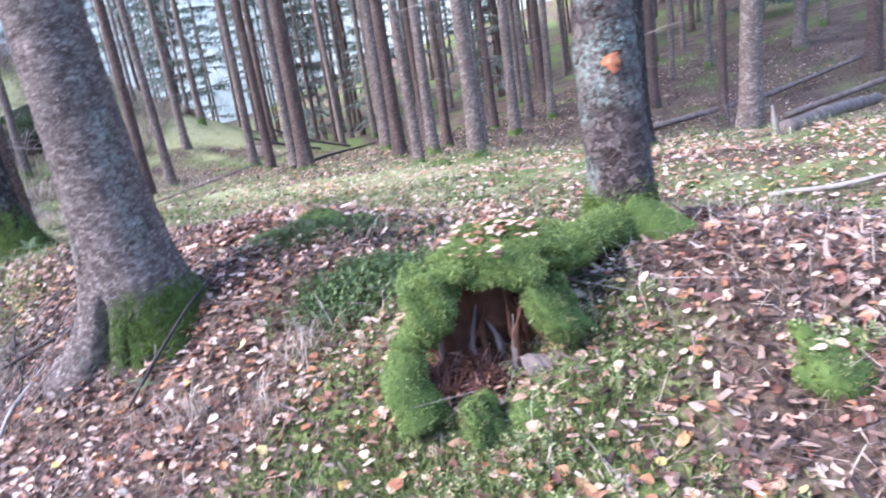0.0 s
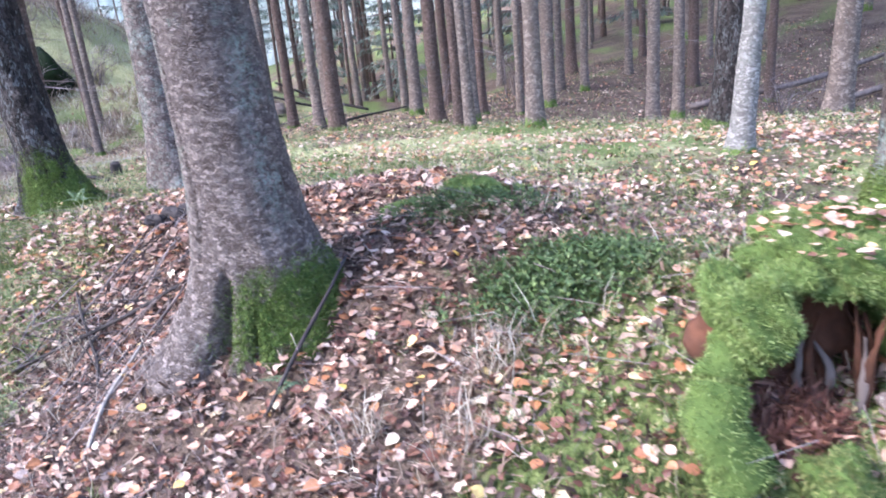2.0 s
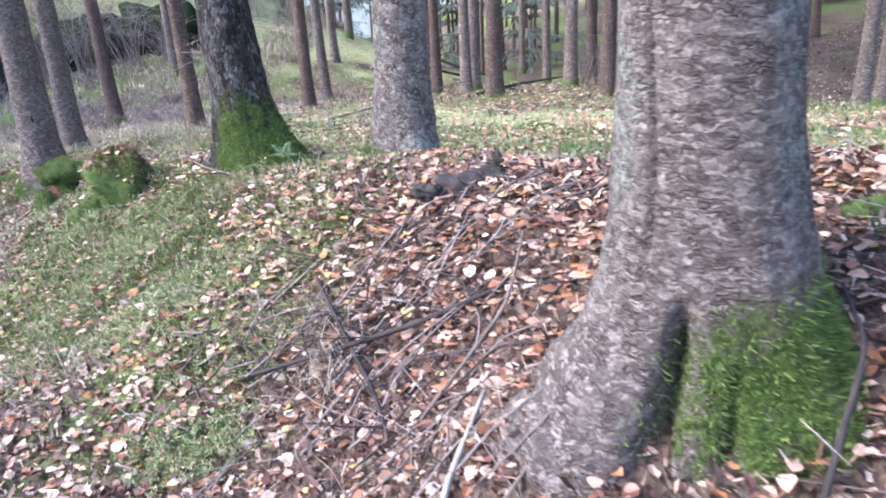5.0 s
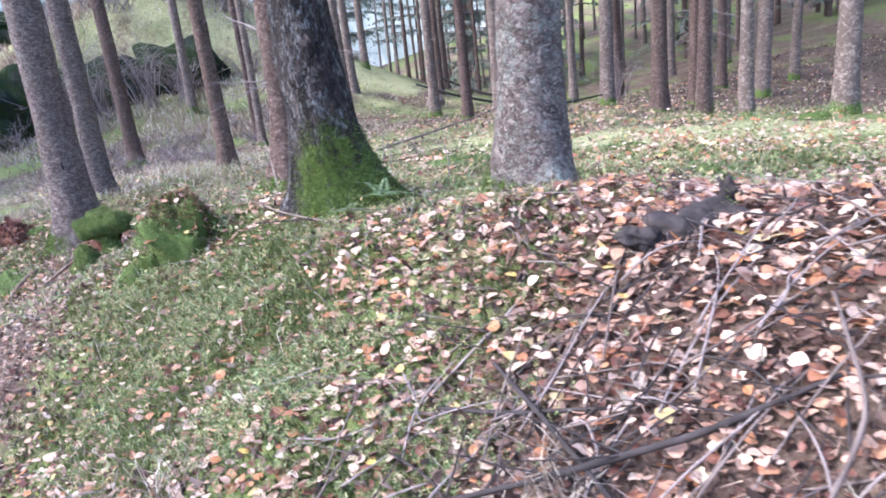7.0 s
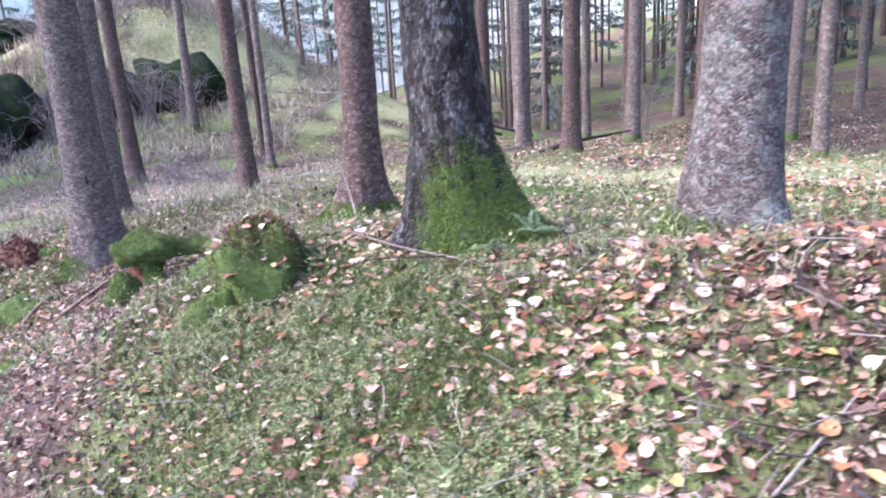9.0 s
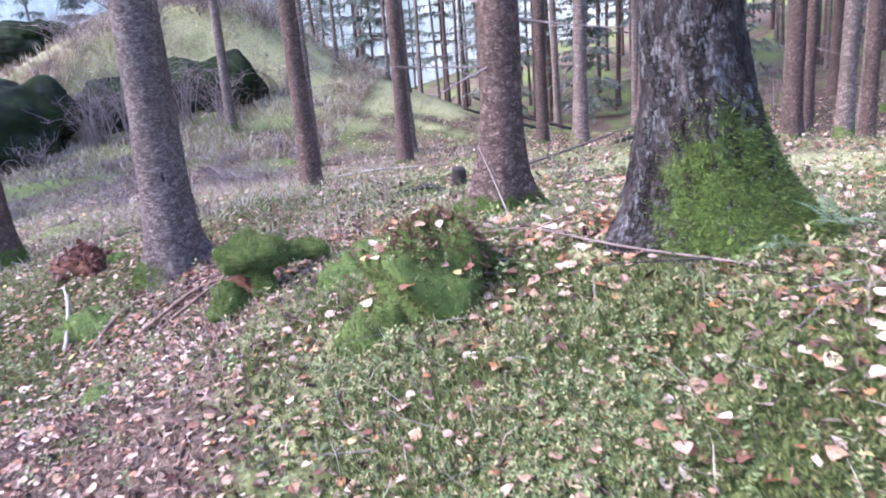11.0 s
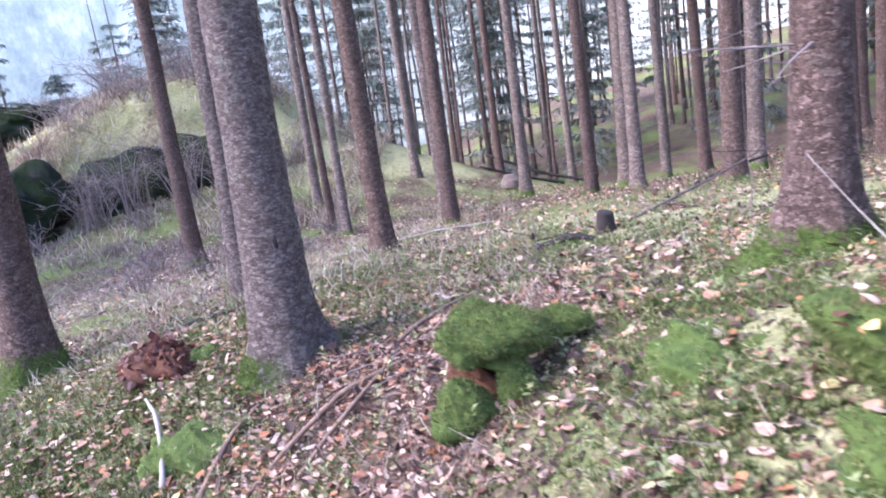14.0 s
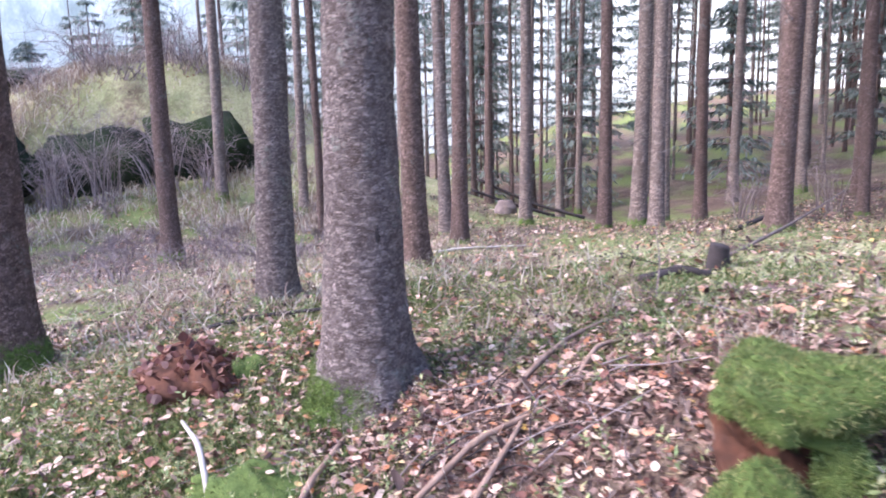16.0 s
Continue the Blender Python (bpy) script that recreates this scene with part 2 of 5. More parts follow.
# ---- the shape of the ground ----
MOUNDS = [  # x, y, spread, height: the bank beside the path, the hollows and the far rise
    (8.0, 16.0, 5.0, -1.564), (-0.8, 4.0, 0.7, 0.437), (-0.8, 1.6, 1.0, -0.401), (0.8, 2.4, 1.0, 0.338), (-4.0, 2.4, 1.0, -0.497),
    (-2.4, 4.8, 0.7, 0.290), (-2.4, 28.0, 5.0, -0.964), (-7.2, 7.2, 1.0, -0.617), (-11.2, 29.6, 5.0, 2.596), (13.6, 24.0, 5.0, -0.265),
    (-2.4, 3.2, 0.7, -0.245), (-6.4, 4.8, 1.0, -1.104), (-11.2, 8.8, 1.6, -0.758), (-4.8, 4.8, 0.7, -0.543), (-3.2, -0.8, 1.6, -0.936),
    (1.6, -1.6, 1.6, -0.836), (-6.4, 0.8, 1.6, -1.254), (-8.8, 7.2, 1.0, -0.755), (-4.0, 6.4, 0.7, 0.156), (-3.2, 4.0, 0.7, -0.380),
    (-1.92, 3.18, 0.26, 0.15), (-0.80, 4.15, 0.60, -0.103), (0.20, 3.90, 0.60, -0.096), (1.70, 4.20, 0.80, -0.184), (2.60, 5.10, 0.90, -0.107), (-0.30, 2.95, 0.35, 0.069), (-3.10, 5.30, 0.50, 0.050), (-5.20, 8.20, 0.60, 0.045), (-6.30, 9.50, 0.50, -0.143), (-6.80, 8.60, 0.50, -0.065), (-5.00, 7.20, 0.50, -0.003), (-1.90, 4.80, 0.50, 0.016),
]
HILL = (-19.0, 29.0, 5.5, 5.0, 5.2)
SCARP = (-17.7, 23.3, 0.42, 1.5)        # a place on the rock step, its run in y for each metre of x, its height


def grain(x, y, seed=0):
    """Smooth random values from 0 to 1 over the plan, one bump to a metre."""
    xi, yi = np.floor(x), np.floor(y)
    fx, fy = x - xi, y - yi
    fx, fy = fx * fx * (3 - 2 * fx), fy * fy * (3 - 2 * fy)

    def lattice(i, j):
        h = (i.astype(np.int64) * 374761393 + j.astype(np.int64) * 668265263 + seed * 1442695041) & 0x7FFFFFFF
        h = ((h ^ (h >> 13)) * 1274126177) & 0x7FFFFFFF
        return ((h ^ (h >> 16)) & 0xFFFF) / 65535.0

    low = lattice(xi, yi) * (1 - fx) + lattice(xi + 1, yi) * fx
    high = lattice(xi, yi + 1) * (1 - fx) + lattice(xi + 1, yi + 1) * fx
    return low * (1 - fy) + high * fy


def rough(x, y, size, seed=0, octaves=3):
    total, gain, norm = 0.0, 1.0, 0.0
    for k in range(octaves):
        total = total + gain * grain(x / size * 2 ** k, y / size * 2 ** k, seed + k)
        norm += gain
        gain *= 0.5
    return total / norm


def bell(x, y, cx, cy, rx, ry=None):
    return np.exp(-(((x - cx) / rx) ** 2 + ((y - cy) / (ry or rx)) ** 2) / 2)


def smooth_height(x, y):
    u, v = np.clip(x, -22, 24), np.clip(y, -5, 38)
    z = 0.5676 - 0.0084 * u - 0.0743 * v + 0.00551 * u * v - 0.00065 * v * v - 0.00129 * u * u
    for cx, cy, s, h in MOUNDS:
        z = z + h * bell(x, y, cx, cy, s)
    hx, hy, sx, sy, h = HILL
    z = z + h * bell(x, y, hx, hy, sx, sy)
    sx, sy, run, h = SCARP
    back = (y - sy - run * (x - sx)) / math.hypot(1, run)
    z = z + h / (1 + np.exp(-back / 0.25)) * np.exp(-np.clip(back, 0, None) ** 2 / 30) / (1 + np.exp((x + 11.5) / 0.6)) - 0.5 * np.exp(-((back + 0.9) / 0.8) ** 2) / (1 + np.exp((x + 11.5) / 0.6))
    far = np.clip((np.hypot(x + 4, y - 8) - 34) / 60, 0, 1)
    return z + far * far * 2.5


def height(x, y):
    x, y = np.asarray(x, float), np.asarray(y, float)
    return smooth_height(x, y) + 0.11 * (rough(x, y, 0.55, 3) - 0.5) + 0.045 * (rough(x, y, 0.16, 9, 2) - 0.5)


def on(x, y, lift=0.0):
    return (x, y, float(height(x, y)) + lift)


def path_distance(x, y):
    """How far a place lies from the trodden line, on its outer side."""
    return np.abs((x + 1.2) * 0.64 + (y - 0.9) * 0.77)


def moss_cover(x, y):
    m = 0.38 + 0.85 * (rough(x, y, 1.0, 21, 5) - 0.5) * 2 + 0.35 * bell(x, y, -0.6, 1.9, 0.45) + 0.2 * bell(x, y, 0.1, 1.75, 0.35) + 0.3 * bell(x, y, -0.4, 2.8, 0.4)
    m = m + 0.45 * bell(x, y, -3.9, 5.1, 0.8) + 0.35 * bell(x, y, -4.7, 6.0, 0.9) + 0.25 * bell(x, y, 0.2, 1.7, 0.5) + 0.3 * bell(x, y, -3.0, 4.9, 0.5)
    m = m + 0.30 * bell(x, y, 1.0, 8.5, 5.0, 1.5) + 0.1 * bell(x, y, 0.3, 5.4, 2.5, 0.9) + 0.3 * bell(x, y, -4.0, 10.0, 3.0, 2.0) + 0.25 * bell(x, y, -3.3, 3.9, 0.4) + 0.3 * bell(x, y, -7.5, 8.2, 1.0)
    m = m - 0.65 * bell(x, y, -2.1, 4.1, 0.7) - 0.6 * bell(x, y, -1.0, 3.0, 0.6) - 0.4 * bell(x, y, -2.2, 5.2, 0.6, 0.4) - 0.85 * bell(x, y, -6.6, 8.4, 0.85)
    m = m - 0.7 * bell(x, y, 1.2, 2.2, 0.6) - 0.3 * bell(x, y, -0.9, 3.5, 0.4)
    m = m - 0.6 * np.exp(-(path_distance(x, y) / 0.55) ** 2)
    m = m + 0.2 * bell(x, y, -19, 27, 5, 4) + 0.3 * bell(x, y, -9, 25, 5, 4) - 0.3 * bell(x, y, -1, 20, 5, 4) - 0.3 * bell(x, y, 9, 20, 5, 5) - 0.3 * bell(x, y, -11, 17, 3, 3)
    return np.clip(m, 0, 1)


def gold_cover(x, y):
    return np.clip((0.4 * bell(x, y, 0.3, 5.3, 2.5, 0.9) + 0.9 * bell(x, y, 0.5, 8.0, 4.5, 1.7)) * np.clip(2.6 * rough(x, y, 0.8, 63, 4) - 0.75, 0, 1) + 0.8 * bell(x, y, -2.6, 8.2, 1.6, 1.6) + 0.9 * bell(x, y, -5, 11, 3, 2.5) + 0.9 * bell(x, y, -18, 28, 6, 5) +
                   0.7 * bell(x, y, -8, 26, 4, 3) + 0.4 * bell(x, y, -4.7, 6.3, 0.7), 0, 1)


def leaf_cover(x, y):
    d = 0.27 + 1.1 * (rough(x, y, 0.7, 41, 4) - 0.45)
    d = d + 0.9 * bell(x, y, -2.0, 4.2, 0.7) + 0.8 * bell(x, y, -0.9, 3.2, 0.7) + 0.75 * np.exp(-(path_distance(x, y) / 0.8) ** 2) + 0.3 * bell(x, y, 1.0, 1.9, 0.8)
    d = d + 0.7 * bell(x, y, -2.4, 5.2, 0.7, 0.45) + 0.9 * bell(x, y, -6.6, 8.5, 0.9, 0.7) + 0.35 * bell(x, y, -3.2, 4.9, 0.5) + 0.4 * bell(x, y, -7.5, 9.3, 0.6)
    d = d - 0.25 * bell(x, y, -4.0, 5.0, 0.55) + 0.05 * bell(x, y, -4.3, 6.0, 0.6) - 0.15 * bell(x, y, -5.2, 6.4, 0.7)
    d = d * np.clip(1.25 - (y - 2 + 0.85 * x) / 7.0, 0.10, 1)
    return np.clip(d, 0, 1)


# ---- helpers for meshes ----
RNG = np.random.default_rng(7)


def mesh_of(name, verts, faces, material, smooth=False):
    """A mesh from arrays of points and of triangles or quads."""
    verts, faces = np.asarray(verts, np.float32), np.asarray(faces, np.int32)
    me = bpy.data.meshes.new(name)
    count, sides = faces.shape
    me.vertices.add(len(verts))
    me.vertices.foreach_set("co", verts.ravel())
    me.loops.add(count * sides)
    me.loops.foreach_set("vertex_index", faces.ravel())
    me.polygons.add(count)
    me.polygons.foreach_set("loop_start", np.arange(0, count * sides, sides, dtype=np.int32))
    me.polygons.foreach_set("use_smooth", np.full(count, smooth))
    me.update(calc_edges=True)
    me.materials.append(material)
    return me


def give(me, name, values):
    me.attributes.new(name, "FLOAT", "POINT").data.foreach_set("value", np.asarray(values, np.float32))


def part(name, me, parent, label="", at=None):
    ob = new(name, me)
    ob.parent = parent
    if at is not None:
        ob.matrix_basis = at
    return tagged(ob, label)


def thing(name, label, category, at=(0, 0, 0), group="", kind="", data=None):
    ob = new(name, data)
    ob.location = at
    return tagged(ob, label, category, group, kind)


def turn_matrices(yaw, tilt, roll):
    cy, sy, ct, st, cr, sr = np.cos(yaw), np.sin(yaw), np.cos(tilt), np.sin(tilt), np.cos(roll), np.sin(roll)
    z = np.zeros_like(yaw)
    o = np.ones_like(yaw)
    rz = np.array([[cy, -sy, z], [sy, cy, z], [z, z, o]]).transpose(2, 0, 1)
    rx = np.array([[o, z, z], [z, ct, -st], [z, st, ct]]).transpose(2, 0, 1)
    ry = np.array([[cr, z, sr], [z, o, z], [-sr, z, cr]]).transpose(2, 0, 1)
    return rz @ rx @ ry


def scatter(verts, faces, places, turns, sizes):
    """Many copies of a small shape in one set of arrays."""
    verts, faces = np.asarray(verts, float), np.asarray(faces)
    v = np.einsum("nij,kj->nki", turns, verts) * np.asarray(sizes)[:, None, None] + np.asarray(places)[:, None, :]
    f = faces[None] + (np.arange(len(places)) * len(verts))[:, None, None]
    return v.reshape(-1, 3), f.reshape(-1, faces.shape[1])


def joined(sets):
    vs, fs, at = [], [], 0
    for v, f in sets:
        vs.append(v)
        fs.append(f + at)
        at += len(v)
    return np.concatenate(vs), np.concatenate(fs)


def grid_faces(rows, cols, wrap):
    i, j = np.meshgrid(np.arange(rows - 1), np.arange(cols if wrap else cols - 1), indexing="ij")
    k = (j + 1) % cols
    return np.stack([i * cols + j, i * cols + k, (i + 1) * cols + k, (i + 1) * cols + j], -1).reshape(-1, 4)


def bumps3(p, size, seed, octaves=3):
    """Random relief at points of a surface."""
    total, gain = np.zeros(len(p)), 1.0
    for k in range(octaves):
        q = p / size * 2 ** k
        total += gain * (grain(q[:, 0] + 0.7 * q[:, 2], q[:, 1] - 0.6 * q[:, 2], seed + k) + grain(q[:, 2] + 0.5 * q[:, 0], q[:, 1] * 0.8 + q[:, 0] * 0.6, seed + 31 + k) - 1)
        gain *= 0.5
    return total


def tube(points, radii, sides=8, wobble=0.0, seed=0, steps=6):
    """A bent, tapering rod along points, closed at both ends."""
    pts = np.asarray(points, float)
    t = np.linspace(0, len(pts) - 1, (len(pts) - 1) * steps + 1)
    k = np.arange(len(pts))
    c = np.stack([np.interp(t, k, pts[:, i]) for i in range(3)], 1)
    if len(pts) > 2:
        for _ in range(3):
            c[1:-1] = (c[:-2] + 2 * c[1:-1] + c[2:]) / 4
    r = np.interp(t, k, np.broadcast_to(radii, len(pts)) if np.ndim(radii) == 0 else radii)
    way = np.gradient(c, axis=0)
    way /= np.linalg.norm(way, axis=1)[:, None] + 1e-9
    ref = np.where(np.abs(way[:, 2:3]) > 0.8, [[1.0, 0, 0]], [[0, 0, 1.0]])
    a = np.cross(way, ref)
    a /= np.linalg.norm(a, axis=1)[:, None]
    b = np.cross(way, a)
    th = np.linspace(0, 2 * np.pi, sides, endpoint=False)
    v = c[:, None, :] + r[:, None, None] * (np.cos(th)[None, :, None] * a[:, None, :] + np.sin(th)[None, :, None] * b[:, None, :])
    v = v.reshape(-1, 3)
    if wobble:
        out = v - np.repeat(c, sides, 0)
        v = v + out * (wobble * bumps3(v, max(float(np.max(r)) * 1.6, 0.02), seed))[:, None]
    f = grid_faces(len(c), sides, True)
    v = np.concatenate([v, c[:1], c[-1:]])
    n = len(v)
    j = np.arange(sides)
    first = np.stack([(j + 1) % sides, j, np.full(sides, n - 2), np.full(sides, n - 2)], 1)
    base = (len(c) - 1) * sides
    last = np.stack([base + j, base + (j + 1) % sides, np.full(sides, n - 1), np.full(sides, n - 1)], 1)
    quads = np.concatenate([f, first, last])
    tris = np.concatenate([quads[:, [0, 1, 2]], quads[:len(f), [0, 2, 3]]])
    return v, tris


def blob(centre, radii, amount, seed, rows=40, cols=64, size=None):
    """A lumpy rounded body."""
    ph, th = np.linspace(0.02, np.pi - 0.02, rows), np.linspace(0, 2 * np.pi, cols, endpoint=False)
    p, t = np.meshgrid(ph, th, indexing="ij")
    n = np.stack([np.sin(p) * np.cos(t), np.sin(p) * np.sin(t), np.cos(p)], -1).reshape(-1, 3)
    r = np.asarray(radii)
    k = 1 + amount * bumps3(n * r / r.max(), size or 0.7, seed, 4) + (0.012 / r.min()) * bumps3(n * r, 0.06, seed + 17, 2)
    return np.asarray(centre) + n * r * k[:, None], grid_faces(rows, cols, True), n


def fur(v, f, count, length, seed, keep=None, droop=0.4):
    """Short moss blades standing on a surface of quads or triangles."""
    rng = np.random.default_rng(seed)
    a, b, c = v[f[:, 0]], v[f[:, 1]], v[f[:, 2]]
    nrm = np.cross(b - a, c - a)
    area = np.linalg.norm(nrm, axis=1) + 1e-12
    w = area if keep is None else area * keep[f].mean(1)
    if w.sum() <= 0:
        return np.zeros((0, 3)), np.zeros((0, 3), int)
    pick = rng.choice(len(f), count, p=w / w.sum())
    s, t = rng.random(count), rng.random(count)
    if f.shape[1] == 4:
        q = [v[f[pick, i]] for i in range(4)]
        p = (q[0] * (1 - s)[:, None] + q[1] * s[:, None]) * (1 - t)[:, None] + (q[3] * (1 - s)[:, None] + q[2] * s[:, None]) * t[:, None]
    else:
        flip = s + t > 1
        s, t = np.where(flip, 1 - s, s), np.where(flip, 1 - t, t)
        p = a[pick] + (b - a)[pick] * s[:, None] + (c - a)[pick] * t[:, None]
    n = nrm[pick] / area[pick][:, None]
    side = np.cross(n, rng.normal(size=(count, 3)))
    side /= np.linalg.norm(side, axis=1)[:, None] + 1e-9
    ln = length * rng.uniform(0.5, 1.3, count)
    lean = rng.normal(size=(count, 3)) * 0.45
    lean[:, 2] -= droop
    tip = p + (n + lean) * ln[:, None]
    wide = ln * 0.24
    vv = np.stack([p - n * 0.004 - side * wide[:, None], p - n * 0.004 + side * wide[:, None], tip], 1).reshape(-1, 3)
    return vv, np.arange(count * 3).reshape(-1, 3)


def towards_outside(v, f, centre):
    """Turns faces so that they look away from a centre."""
    n = np.cross(v[f[:, 1]] - v[f[:, 0]], v[f[:, 2]] - v[f[:, 0]])
    flip = (n * (v[f].mean(1) - np.asarray(centre))).sum(1) < 0
    f = f.copy()
    f[flip] = f[flip][:, ::-1]
    return f

# ---- ground: one sheet out to the horizon ----


def spaced(lo, hi, step, grow, lo_end, hi_end):
    mid = list(np.arange(lo, hi, step))
    s, v = step, lo
    low = []
    while v > lo_end:
        s *= grow
        v -= s
        low.append(v)
    s, v = step, mid[-1]
    high = []
    while v < hi_end:
        s *= grow
        v += s
        high.append(v)
    return np.array(low[::-1] + mid + high)


gx, gy = spaced(-10.0, 3.0, 0.05, 1.10, -400, 400), spaced(0.8, 11.0, 0.05, 1.08, -400, 400)
GX, GY = (g.ravel() for g in np.meshgrid(gx, gy, indexing="xy"))
ground_mesh = mesh_of("ground", np.stack([GX, GY, height(GX, GY)], 1), grid_faces(len(gy), len(gx), False), GROUND, True)
give(ground_mesh, "moss", moss_cover(GX, GY))
give(ground_mesh, "gold", gold_cover(GX, GY))
ground = tagged(new("ground", ground_mesh), "uneven forest floor of moss, needle litter and fallen birch leaves", "ground", kind="structure")

# ---- far wall of forest beyond the place ----
th, zz = np.meshgrid(np.linspace(0, 2 * np.pi, 240, endpoint=False), np.linspace(-8, 1, 2), indexing="ij")
top = 27 + 1.5 * np.sin(th * 31) * np.cos(th * 13) + 1.5 * np.sin(th * 97) + 1.2 * np.sin(th * 59 + 1)
hz = np.where(zz > 0, top, zz)
# Distance haze is painted into these pale tones, with a faint glow added.
backdrop_material = Nodes("far_forest_painted_haze", 1.0, 0.0)
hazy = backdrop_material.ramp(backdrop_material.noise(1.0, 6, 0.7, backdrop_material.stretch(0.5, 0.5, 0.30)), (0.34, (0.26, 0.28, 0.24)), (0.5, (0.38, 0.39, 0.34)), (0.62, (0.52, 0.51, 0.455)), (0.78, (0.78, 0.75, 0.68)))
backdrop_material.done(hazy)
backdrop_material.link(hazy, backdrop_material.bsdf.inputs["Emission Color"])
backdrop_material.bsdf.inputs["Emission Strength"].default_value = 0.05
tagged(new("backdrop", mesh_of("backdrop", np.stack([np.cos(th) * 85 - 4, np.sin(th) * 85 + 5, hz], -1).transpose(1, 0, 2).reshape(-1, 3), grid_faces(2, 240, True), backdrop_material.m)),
       "pale wall of distant forest, haze painted in its colour, faintly glowing", "backdrop", kind="structure")

# ---- trees ----


def trunk_arrays(d, tall, lean, seed, sides, bottom, step, flare=0.9, relief=0.006, roots=5, swell=0.25, lobe=(), groove=(), rise=1.0):
    """A tapering trunk with root flares. Its own foot is at z = 0."""
    rng = np.random.default_rng(seed)
    z = [bottom]
    while z[-1] < tall:
        z.append(z[-1] + step * (1 + max(0, z[-1] - 3.0) * 0.8))
    z = np.array(z)
    th = np.linspace(0, 2 * np.pi, sides, endpoint=False)
    Z, T = np.meshgrid(z, th, indexing="ij")
    r = d / 2 * np.clip(1 - Z / (tall * 1.05), 0.02, 1) ** 0.8
    lobes = sum(a * np.clip(np.cos((T - p) * 1.0), 0, 1) ** 6 for a, p in zip(rng.uniform(0.5, 1.3, roots), rng.uniform(0, 6.3, 1) + np.arange(roots) * 6.283 / roots + rng.uniform(-0.4, 0.4, roots)))
    lobes = lobes * (0.45 if lobe else 1.0) + sum(a * np.clip(np.cos(T - p), 0, 1) ** 5 for p, a in lobe)
    up = np.clip(Z, 0.0, None)
    r = r * (1 + swell * np.exp(-up / 0.55)) + d / 2 * flare * 0.62 * lobes * np.exp(-np.clip(Z, -0.16 * (relief > 0), None) / ((0.34 * d + 0.05) * rise))
    for p, lo, hi, wide, deep in groove:
        away = (T - p - 0.10 * np.sin(Z * 4) + np.pi) % (2 * np.pi) - np.pi
        r = r - deep * np.exp(-(away / wide) ** 2) * np.clip((Z - lo) / 0.06, 0, 1) * np.clip((hi - Z) / 0.14, 0, 1)
    x, y = r * np.cos(T) + lean[0] * Z, r * np.sin(T) + lean[1] * Z
    if relief:
        knots = bumps3(np.stack([x, y, Z * 0.6], -1).reshape(-1, 3), 0.11, seed + 40, 3).reshape(Z.shape) * np.exp(-np.clip(Z, 0, None) / 0.16)
        x, y = x + 0.10 * d * knots * np.cos(T), y + 0.10 * d * knots * np.sin(T)
    bend = 0.02 * np.sin(Z * 0.5 + seed)
    v = np.stack([x + bend, y, Z], -1).reshape(-1, 3)
    out = np.stack([np.cos(T), np.sin(T), np.zeros_like(T)], -1).reshape(-1, 3)
    if relief:
        q = v * np.array([1, 1, 0.55])
        flakes = bumps3(q, 0.024, seed, 2)
        v = v + out * (0.55 * relief * np.clip(flakes, -0.7, 0.9) + relief * 1.2 * bumps3(q, 0.17, seed + 5, 2))[:, None]
    return v, grid_faces(len(z), sides, True), out


def crown_mesh(name, seed, low, high, reach, whorls, per, sprays, spray):
    """A spruce crown: whorls of drooping limbs with hanging sprays of needles and gaps between them."""
    rng = np.random.default_rng(seed)
    places, yaws, tilts, rolls, sizes, sets = [], [], [], [], [], []
    for w in range(whorls):
        z = low + (high - low) * (w / whorls) ** 0.9 + rng.uniform(-0.2, 0.2)
        length = reach * (1 - (w / whorls) ** 1.4) * rng.uniform(0.75, 1.1) + 0.25
        for b in range(per):
            if rng.random() < 0.16:
                continue
            yaw = rng.uniform(0, 6.283)
            ln = length * rng.uniform(0.6, 1.15)
            sag = rng.uniform(0.1, 0.35)
            pts = [(math.cos(yaw) * ln * s, math.sin(yaw) * ln * s, z + ln * (0.12 * s - sag * s * s)) for s in (0, 0.35, 0.7, 1.0)]
            sets.append(tube(pts, [0.028, 0.02, 0.012, 0.004], 4, steps=1))
            for k in range(sprays):
                s = 0.18 + 0.85 * (k + rng.random()) / sprays
                side = rng.choice((-1, 1))
                places.append((math.cos(yaw) * ln * s + rng.normal(0, 0.06), math.sin(yaw) * ln * s + rng.normal(0, 0.06), z + ln * (0.12 * s - sag * s * s) + rng.normal(0, 0.04)))
                yaws.append(yaw - math.pi / 2 + side * rng.uniform(0.2, 1.2))
                tilts.append(-rng.uniform(0.1, 1.0))
                rolls.append(rng.uniform(-0.7, 0.7))
                sizes.append(spray * rng.uniform(0.6, 1.4) * (1.15 - 0.5 * s))
    shape = [(0, 0, 0), (0.15, 0.42, -0.04), (0, 1.0, -0.14), (-0.15, 0.42, -0.04)]
    v, f = scatter(shape, [(0, 1, 3), (1, 2, 3)], np.array(places), turn_matrices(np.array(yaws), np.array(tilts), np.array(rolls)), np.array(sizes))
    lv, lf = joined(sets)
    me = mesh_of(name, np.concatenate([v, lv]), np.concatenate([f, lf + len(v)]), NEEDLE)
    me.materials.append(TWIG)
    me.polygons.foreach_set("material_index", np.r_[np.zeros(len(f), np.int32), np.ones(len(lf), np.int32)])
    return me


CROWNS_HIGH = [crown_mesh("crown", 60 + i, 9.5, 19.0, 1.8, 12, 5, 10, 0.55) for i in range(3)]
CROWNS_LOW = [crown_mesh("crown", 80 + i, 2.4 + i * 0.9, 16.0, 2.4, 17, 5, 24, 0.34) for i in range(4)]
